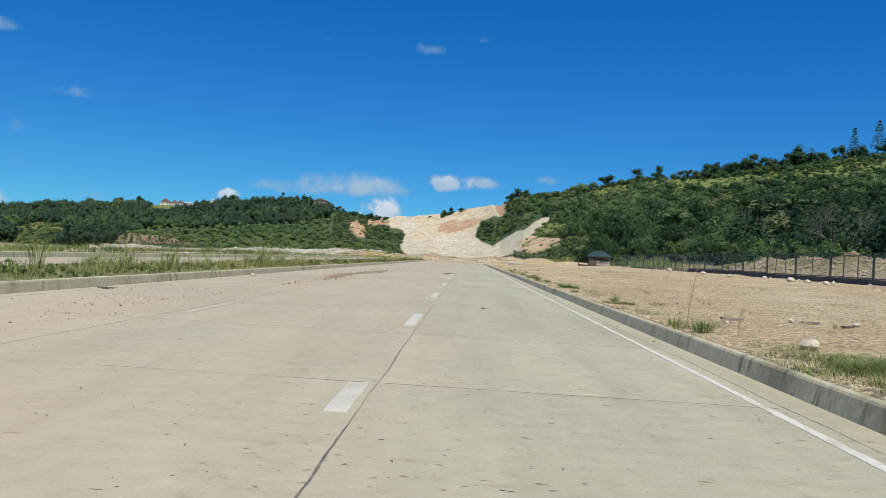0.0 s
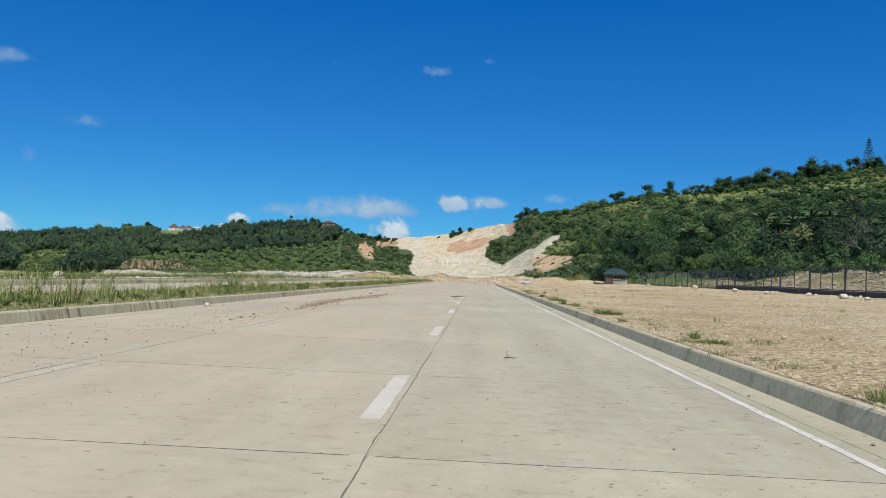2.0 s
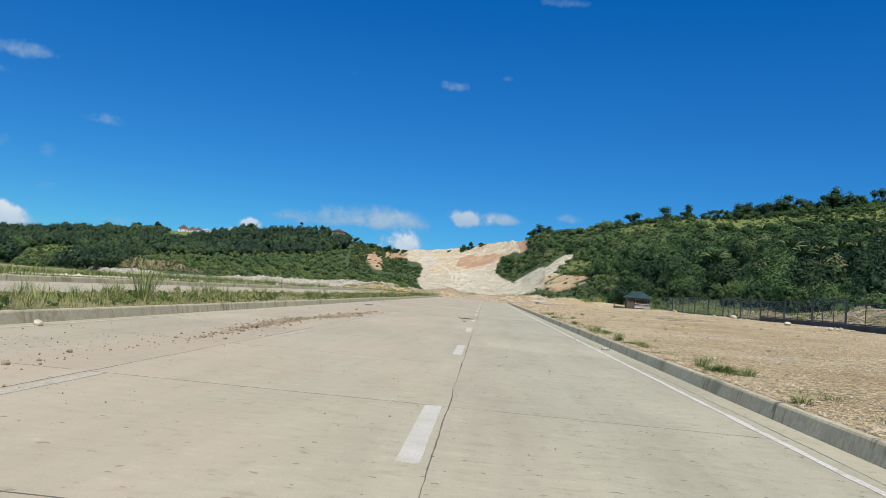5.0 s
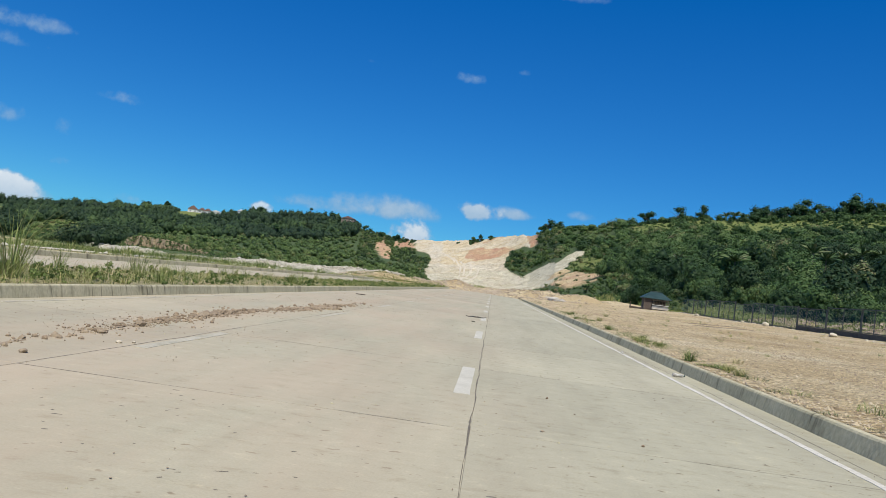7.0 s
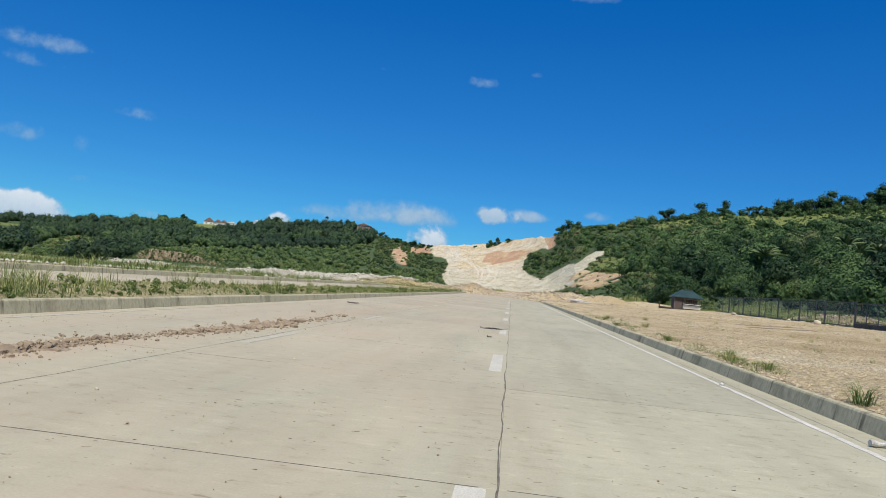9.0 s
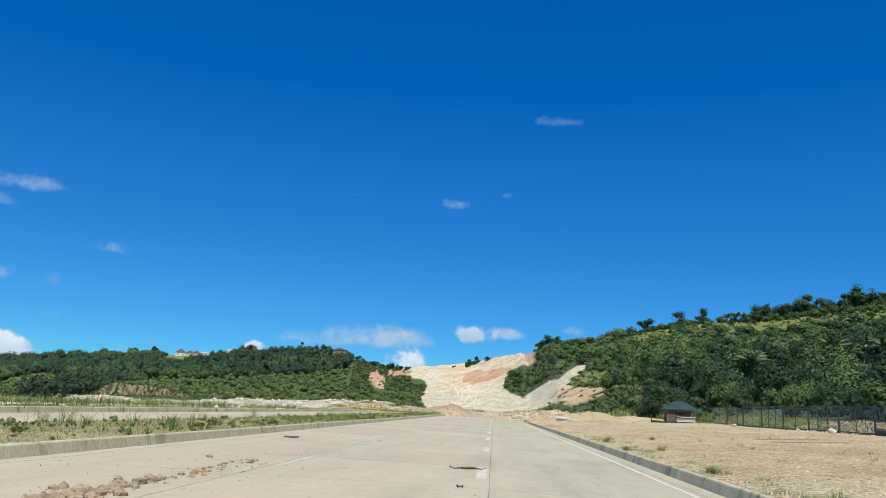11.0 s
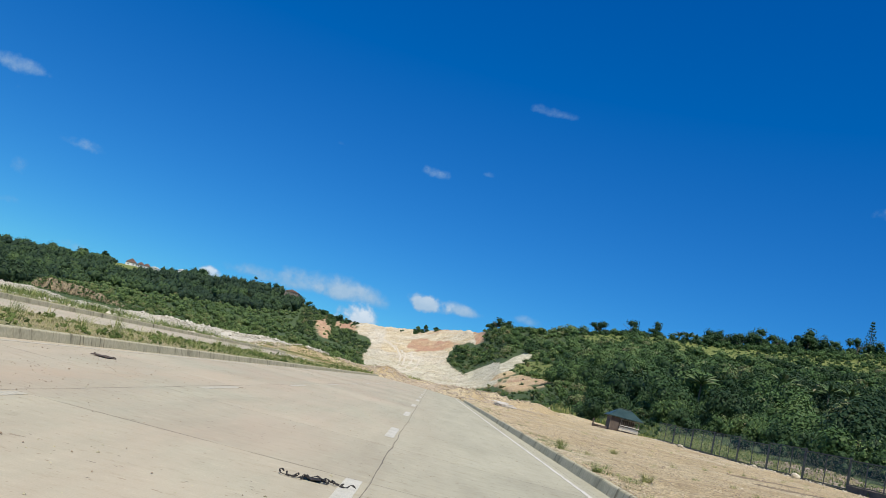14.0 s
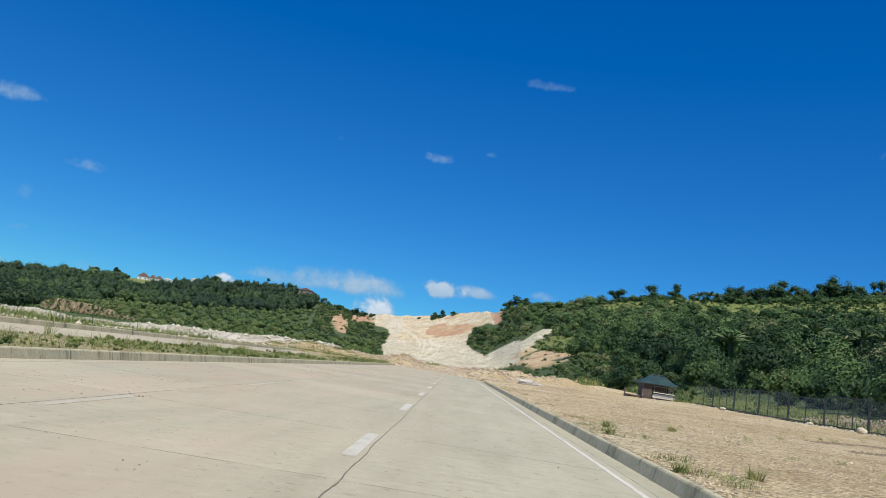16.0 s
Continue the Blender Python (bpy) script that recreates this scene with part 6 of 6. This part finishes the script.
    stones("cutting_boulders", bx, by, zz + rough(bx, by, True) + .1, rng.uniform(.12, .42, len(bx)) * (1 + (rng.uniform(0, 1, len(bx)) > .96)), PALESPOIL, "pale broken boulders over the cutting", "boulders", 12)
    n = 280
    bx, by = np.full(n, 25.7) + rng.normal(0, .55, n), rng.uniform(50, 134, n)
    stones("fence_foot_stones", bx, by, ground_z(bx, by) + .02, rng.uniform(.03, .13, n) * (1 + .8 * (rng.uniform(0, 1, n) > .93)), ROCK, "pale stones along the foot of the fence", "stones", 10)


scatter_stones()


for x, y, s in ((24.0, 58.0, .3), (24.6, 80.6, .3), (25.4, 96.6, .36), (25.3, 120.5, .3), (23.6, 54.2, .2), (25.5, 103.5, .2), (25.2, 66.0, .22), (24.6, 72.8, .2), (23.2, 50.8, .22)):
    rock(x, y, s, "pale limestone rock lying by the fence")
rock(5.0, 11.5, .13, "pale flat stone in the kerbside grass")
rock(-6.95, 29.3, .1, "pale angular stone against the kerb", lift=0.0)
rock(-24.2, 52.6, .42, "large pale boulder in the weeds")
for x, y, s in ((6.75, 16.3, .08), (6.8, 12.9, .04), (5.3, 15.5, .05), (7.8, 16, .07), (6.2, 22, .06)):
    rock(x, y, s, "small pale stone on the dirt lot")
for x, y, s in ((-4.48, 32.2, .055), (-4.6, 33.5, .075), (-4.72, 36.1, .06), (-4.86, 36.6, .045), (-4.9, 37.7, .05), (-4.85, 38.6, .075), (-4.43, 39.3, .035), (-4.7, 40.4, .05), (-4.35, 42.2, .04),
                (-4.5, 31.1, .035), (-4.1, 30.1, .04), (-4.6, 24.8, .05), (-4.75, 26.3, .04)):
    rock(x, y, s, "red-brown clod of dried earth on the lane", CLODS, "earth_clod", "clods on the road", 0.0, "soil clod")
for x, y, s in ((-3.95, 31.6, .036), (-3.85, 31.75, .026), (-3.15, 35.6, .02)):
    rock(x, y, s, "pale broken stone lying on the concrete", ROCKS, "rock", "loose rocks", 0.0)


def twig(x, y):
    ob = thing("twig", (x, y, .006), "dry bent twig lying on the concrete", "twig", turn=25)
    bm = bmesh.new()
    tube(bm, [(0, 0, .012), (.08, .02, .02), (.14, -.02, .012), (.2, .02, .014)], [.009, .008, .007, .004], 5)
    tube(bm, [(.08, .02, .02), (.07, .07, .06), (.09, .08, .11)], [.005, .004, .002], 4)
    part("stem", bm, BARK, ob)


twig(1.05, 18.6)


def tangle(name, x, y, length, width, seed, label, material, loops=5, base=0.006, thick=.0085, rag=.28):
    """Thin strips of cloth or rope lying in loose loops on the road."""
    rng = np.random.default_rng(seed)
    ob = thing(name, (x, y, base), label, "debris")
    for k in range(loops):
        bm = bmesh.new()
        c = Vector(((k / max(1, loops - 1) - .5) * length * .8, rng.uniform(-.3, .3) * width, 0))
        a0, turn = rng.uniform(0, 6.3), rng.uniform(.4, .8) * rng.choice((-1, 1))
        pts = []
        for i in range(12):
            a = a0 + i * turn
            rr = length * (.09 + .05 * math.sin(i * .7 + k))
            pts.append(c + Vector((math.cos(a) * rr + (i - 6) * length * .025, math.sin(a) * rr * width / length * 1.6, thick + .035 * max(0, math.sin(i * 1.1 + k * 2)))))
        for _ in range(2):
            pts = [q for a, b in zip(pts, pts[1:]) for q in (a * .75 + b * .25, a * .25 + b * .75)]
        tube(bm, pts, [thick * (.75 + .4 * math.sin(i * .9 + k)) for i in range(len(pts))], 6)
        part("strand", bm, material, ob)
    bm = bmesh.new()
    bmesh.ops.create_grid(bm, x_segments=8, y_segments=5, size=.5)
    for v in bm.verts:
        v.co = Vector((v.co.x * length * rag - length * .1 * (rag < .5), v.co.y * width * rag * 1.6, .02 + .025 * float(fbm(v.co.x * 5 + seed, v.co.y * 5, 1, 3, 91))))
    ob2 = part("rag", bm, material, ob)
    sol = ob2.modifiers.new("thick", "SOLIDIFY")
    sol.thickness = .008


tangle("rag_tangle", -.42, 51.0, .58, .3, 3, "black tangled cloth strip lying across the lane line", BLACK, 6)
tangle("rag_scrap", -.43, 47.3, .1, .1, 5, "small black scrap on the concrete", BLACK, 2, thick=.008)
tangle("leaf_litter", -6.9, 17.9, .34, .2, 9, "dark clump of dead leaves on the lane", DARKWOOD, 3, thick=.008, rag=.5)
tangle("debris_heap", -6.05, 59.1, .42, .3, 8, "flattened brown debris on the west lane", DARKWOOD, 2, thick=.01, rag=.85)


def bottle(x, y):
    ob = thing("crushed_bottle", (x, y, .006), "crushed dusty plastic bottle on the edge line", "bottle", turn=5)
    bm = bmesh.new()
    tube(bm, [(-.1, 0, .032), (-.06, .005, .03), (0, 0, .022), (.06, -.004, .03), (.085, 0, .028), (.1, 0, .026)], [.03, .032, .024, .03, .014, .012], 10)
    part("body", bm, DUSTYPLASTIC, ob)
    bm = bmesh.new()
    tube(bm, [(.1, 0, .026), (.118, 0, .026)], [.016, .016], 8)
    part("cap", bm, ROOF, ob, "green cap")


bottle(3.5, 37.4)
PAPER = [stone_mesh("crumpled_paper", 440, DUSTYPLASTIC, .8)]
rock(3.25, 41.9, .045, "crumpled ball of dusty paper on the edge line", PAPER, "crumpled_paper", "", 0.004, "paper")


def plank(x, y, l, turn, mat, label, w=.12):
    ob = new("plank", boxed_mesh("plank", l, w, .035, mat))
    ob.matrix_basis = pose(x, y, gz(x, y) + .03, random.uniform(-3, 3), random.uniform(-3, 3), turn)
    tagged(ob, label, "plank", "planks on the lot")


def boxed_mesh(name, l, w, t, mat):
    bm = boxed(-l / 2, l / 2, -w / 2, w / 2, -t / 2, t / 2, bevel=.006)
    me = bpy.data.meshes.new(name)
    bm.to_mesh(me)
    bm.free()
    me.materials.append(mat)
    return me


plank(5.7, 16.4, .42, 8, TIMBER, "short weathered plank half sunk in the dirt")
plank(7.05, 16.15, .3, -4, TIMBER, "short weathered plank on the dirt")
plank(7.35, 15.4, .2, 10, DARKWOOD, "dark offcut of timber on the dirt")
for k in range(5):
    ob = new("sheet_slab", boxed_mesh("sheet_slab", 2.6 - .2 * k, 1.5, .09, PALETIMBER))
    ob.matrix_basis = pose(9.3 + random.uniform(-.5, .5), 137 + random.uniform(-.6, .6), gz(9.3, 137) + .05 + .1 * k, random.uniform(-3, 3), random.uniform(-4, 4), random.uniform(-25, 25))
    tagged(ob, "pale flat sheet stacked on the dirt near the road's end", "sheet", "stacked sheets")


# ---------------------------------------------------------------- weeds and grass
def blades(xs, ys, zs, heights, spread, count, tint, seed, width=.012, droop=.5):
    """Tufts of bent blades: each blade two quads tall, ending narrow."""
    rng = np.random.default_rng(seed)
    t = np.repeat(np.arange(len(xs)), count)
    n = len(t)
    a = rng.uniform(0, 2 * np.pi, n)
    h = heights[t] * rng.uniform(.45, 1.1, n)
    rr = spread[t] * np.sqrt(rng.uniform(0, 1, n))
    b = rng.uniform(0, 2 * np.pi, n)
    x0, y0 = xs[t] + rr * np.cos(b), ys[t] + rr * np.sin(b)
    a = np.where(rng.uniform(0, 1, n) < .75, b + rng.normal(0, .5, n), a)
    lean = h * rng.uniform(.1, .75, n) * droop
    w = width * rng.uniform(.7, 1.5, n) * (1 + h * .6)
    dx, dy, px, py = np.cos(a), np.sin(a), -np.sin(a), np.cos(a)
    z0 = zs[t]
    rows = []
    for q, wk in ((0, 1.0), (.5, .85), (1.0, .12)):
        ox, oy, oz = x0 + dx * lean * q * q, y0 + dy * lean * q * q, z0 + h * q * (1 - .22 * q * droop)
        rows.append((np.stack([ox - px * w * wk, oy - py * w * wk, oz], -1), np.stack([ox + px * w * wk, oy + py * w * wk, oz], -1)))
    v = np.stack([rows[0][0], rows[0][1], rows[1][0], rows[1][1], rows[2][0], rows[2][1]], 1)
    f = np.array([(0, 1, 3, 2), (2, 3, 5, 4)])[None] + 6 * np.arange(n)[:, None, None]
    ti = np.clip(tint[t] + rng.normal(0, .16, n), 0, 1)
    return v.reshape(-1, 3), f.reshape(-1, 4), np.repeat(ti, 6)


def build_grass():
    rng = np.random.default_rng(12)
    # verge between the two carriageways
    sets = []
    n = 10500
    x = rng.uniform(-11.3, -7.58, n)
    y = 4 + 164 * rng.uniform(0, 1, n) ** 1.35
    patch = fbm(x, y, 7, 3, 101)
    keep = patch + rng.uniform(-.4, .4, n) > -.4
    x, y, patch = x[keep], y[keep], patch[keep]
    tall = (rng.uniform(0, 1, len(x)) > np.interp(y, [35, 60], [.84, .95])) & (patch > -.1)
    h = np.where(tall, rng.uniform(.35, .9, len(x)), rng.uniform(.07, .26, len(x))) * (1 - .25 * (x > -8.3)) * np.interp(y, [35, 60], [1, .75])
    sp = np.where(tall, .16, .2)
    sets.append(blades(x, y, ground_z(x, y) - .02, h, sp, 9, np.clip(np.interp(y, [35, 60], [.56, .64]) + .3 * patch + rng.normal(0, .22, len(x)), 0, 1), 13, .0035, 1.45))
    n = 2000
    wx, wy = rng.uniform(-11.3, -7.6, n), 6 + 150 * rng.uniform(0, 1, n) ** 1.2
    keep = fbm(wx, wy, 6, 3, 105) > -.25
    wx, wy = wx[keep], wy[keep]
    wr = rng.uniform(.03, .09, len(wx)) * (1 + 1.4 * (rng.uniform(0, 1, len(wx)) > .9))
    herb = leaf_cloud(wx, wy, ground_z(wx, wy) + wr * .5, wr, wr * .9, 60, np.full(len(wx), .022), np.clip(rng.normal(.28, .2, len(wx)), 0, .8), 3, 21, False)
    joined("verge_herbs", [herb], GRASS, "low leafy weeds on the verge", "weeds")
    # the rough ground farther west
    n = 3400
    x, y = -18.8 - 30 * rng.uniform(0, 1, n) ** 1.4, rng.uniform(18, 150, n)
    patch = fbm(x, y, 11, 3, 102)
    keep = patch + rng.uniform(-.3, .3, n) > -.05
    x, y, patch = x[keep], y[keep], patch[keep]
    h = rng.uniform(.15, .45, len(x)) * (1 + 1.4 * rng.uniform(0, 1, len(x)) ** 2 * (patch > -.05) * (y < 115) * (x < -21) * np.interp(y, [40, 115], [1, .6]))
    sets.append(blades(x, y, ground_z(x, y) - .03, h, np.full(len(x), .4), 9, np.clip(.4 + .25 * patch + rng.normal(0, .15, len(x)), 0, 1), 14, .007, 1.4))
    n = 3000
    x, y = -19.6 - 30 * rng.uniform(0, 1, n) ** 1.2, 26 + 92 * rng.uniform(0, 1, n)
    keep = fbm(x, y, 9, 3, 106) > -.12
    x, y = x[keep], y[keep]
    sets.append(blades(x, y, ground_z(x, y) - .03, rng.uniform(.35, 1.15, len(x)), np.full(len(x), .3), 10, np.clip(.36 + rng.normal(0, .17, len(x)), 0, 1), 23, .007, 1.5))
    # low weeds before the foot of the east hill and behind the fence
    n = 1500
    x, y = rng.uniform(26.8, 36, n), rng.uniform(84, 172, n)
    sets.append(blades(x, y, ground_z(x, y) - .03, rng.uniform(.12, .36, n), np.full(n, .6), 12, np.clip(.42 + rng.normal(0, .15, n), 0, 1), 15, .03))
    n = 1300
    x, y = rng.uniform(4, 30, n), rng.uniform(165, 225, n)
    keep = fbm(x, y, 12, 2, 103) > -.1
    x, y = x[keep], y[keep]
    sets.append(blades(x, y, ground_z(x, y) - .03, rng.uniform(.4, 1.1, len(x)), np.full(len(x), .7), 16, np.clip(.55 + rng.normal(0, .15, len(x)), 0, 1), 16, .045))
    n = 2600
    x, y = rng.uniform(-26, -1, n), rng.uniform(148, 182, n)
    keep = (fbm(x, y, 6, 3, 109) > np.where(y > 168, .05, -.15)) & (x < -7.6) & (rng.uniform(0, 1, n) < np.interp(x, [-14, -8], [1, .3]))
    x, y = x[keep], y[keep]
    sets.append(blades(x, y, ground_z(x, y) - .03, rng.uniform(.12, .5, len(x)), np.full(len(x), .45), 14, np.clip(.62 + rng.normal(0, .2, len(x)), 0, 1), 24, .016, 1.2))
    n = 1100
    x, y = rng.uniform(-34, -2, n), rng.uniform(172, 240, n)
    keep = fbm(x, y, 12, 2, 104) > .0
    x, y = x[keep], y[keep]
    sets.append(blades(x, y, ground_z(x, y) - .03, rng.uniform(.4, 1.0, len(x)), np.full(len(x), .7), 14, np.clip(.6 + rng.normal(0, .15, len(x)), 0, 1), 17, .045))
    joined("weeds", sets, GRASS, "green and straw-coloured weeds on the verges", "weeds")
    # tufts along the east kerb
    row = [(4.35, 14.2, .34), (4.5, 14.0, .3), (4.25, 14.1, .22), (4.05, 14.0, .2), (4.4, 11.7, .1), (4.7, 12.1, .1), (4.3, 23.7, .16), (5.3, 20.6, .18), (4.4, 18.0, .14), (4.3, 30.7, .22), (4.5, 36.5, .16),
           (4.3, 51.1, .3), (4.45, 51.4, .22), (4.2, 47.4, .26), (4.3, 45.6, .3), (4.5, 45.9, .22), (4.2, 44.3, .26), (4.2, 43.2, .24), (5.0, 69.8, .3), (4.3, 60.2, .26), (4.2, 56.0, .26), (4.5, 67.6, .3), (5.2, 66.6, .26),
           (4.6, 61.9, .28), (4.6, 59.1, .24), (4.6, 60.2, .2), (5.0, 33.4, .3)]
    for cx, cy, ax, ay, k, hh in ((4.75, 9.6, .6, 1.4, 95, .2), (5.3, 9.9, .8, 1.0, 45, .16), (4.6, 20.7, .55, .6, 13, .2), (4.5, 8.3, .4, .8, 14, .2), (4.55, 30.9, .35, .8, 34, .17), (4.4, 38.2, .3, 1.2, 20, .12), (4.4, 45.5, .3, 2.5, 26, .14)):
        for _ in range(k):
            a, q = rng.uniform(0, 6.28), abs(rng.normal(0, .62))
            row.append((max(4.02, cx + ax * q * math.cos(a)), cy + ay * q * math.sin(a), hh * rng.uniform(.45, 1.15)))
    rx = np.concatenate([[a for a, b, c in row], rng.uniform(4.02, 4.9, 90)])
    ry = np.concatenate([[b for a, b, c in row], rng.uniform(14, 115, 90)])
    rh = np.concatenate([[c for a, b, c in row], rng.uniform(.05, .2, 90)])
    s1 = blades(rx, ry, ground_z(rx, ry) - .02, rh * 1.0, .1 + rh * .75, 60, np.clip(.4 + rng.normal(0, .25, len(rx)), 0, 1), 18, .0026, 2.1)
    n = 160
    lx, ly = rng.uniform(5, 25, n), rng.uniform(14, 120, n)
    s2 = blades(lx, ly, ground_z(lx, ly) - .01, rng.uniform(.05, .22, n), np.full(n, .12), 26, np.clip(.75 + rng.normal(0, .15, n), 0, 1), 19, .004, 1.0)
    joined("kerbside_grass", [s1, s2], GRASS, "small grass tufts growing behind the kerb", "grass")
    # single arching tufts that stand out along the kerb
    for k, (tx, ty, th, dry) in enumerate(((4.15, 39.3, .5, .2), (4.45, 37.8, .3, .75), (4.4, 36.9, .3, .8), (4.5, 43.7, .3, .5), (4.6, 46.4, .34, .4), (4.25, 13.4, .42, .25), (4.15, 14.6, .3, .6), (4.5, 21.6, .34, .4),
                                           (4.35, 31.6, .36, .4), (4.5, 30.7, .32, .35), (4.75, 30.2, .3, .5), (4.2, 26.7, .26, .5), (4.3, 51.3, .34, .4), (4.2, 45.0, .34, .7), (4.4, 66.5, .36, .4), (4.9, 69.5, .36, .5),
                                           (7.1, 71.3, .4, .7), (5.2, 60.3, .4, .7), (4.1, 60.0, .3, .4))):
        v, f, t = blades(np.zeros(1), np.zeros(1), np.zeros(1), np.full(1, th), np.full(1, .05 + th * .16), 90, np.full(1, dry), 600 + k, .0032, 1.9)
        tuft = mesh_np("grass_tuft", v, f, GRASS, {"tint": t})
        tuft.location = (tx, ty, gz(tx, ty) - .015)
        tagged(tuft, "arching dry grass tuft rooted behind the kerb" if dry > .55 else "arching green grass tuft rooted behind the kerb", "grass tuft", "kerbside tufts")
    # tall seeding canes
    cx = np.concatenate([[-8.47, -8.6, -10.2, -9.4, -8.2, -9.6, -10.6], rng.uniform(-11.2, -7.9, 60)])
    cy = np.concatenate([[36.5, 36.7, 30, 43.5, 24.3, 20.0, 27.0], rng.uniform(14, 95, 60)])
    ch = np.concatenate([[1.9, 1.7, 1.2, 1.2, 1.3, 1.2, 1.3], rng.uniform(.4, .8, 60)])
    joined("tall_weeds", [blades(cx, cy, ground_z(cx, cy) - .02, ch, np.full(len(cx), .16), 60, np.full(len(cx), .5), 20, .0028, 1.25)], GRASS, "tall arching reed-like weeds on the verge", "weeds")


build_grass()


def dry_stalk(x, y, h, seed):
    rng = np.random.default_rng(seed)
    ob = thing("dry_stalk", (x, y, gz(x, y)), "tall dry leaning weed stalk behind the kerb", "weed")
    bm = bmesh.new()
    tip = Vector((.14 * h, .05, h))
    pts = [Vector((0, 0, -.02)), tip * .4 + Vector((-.02, 0, 0)), tip * .75, tip]
    tube(bm, pts, [.008, .007, .005, .002], 5)
    part("stalk", bm, DRYGRASS_SOLID, ob)
    for k in range(9):
        bm = bmesh.new()
        q = rng.uniform(.3, .95)
        b = tip * q
        d = Vector((rng.uniform(-.5, .9), rng.uniform(-.5, .5), .7)).normalized() * h * .16
        tube(bm, [b, b + d * .5, b + d], [.004, .003, .0015], 4)
        part("side_shoot", bm, DRYGRASS_SOLID, ob)


DRYGRASS_SOLID = surface("dry_stalk_straw", (.16, .12, .06), (.26, .2, .1), (.36, .29, .16), 4, .9, 30)
dry_stalk(4.15, 13.9, 1.0, 1)
dry_stalk(4.6, 12.9, .5, 2)
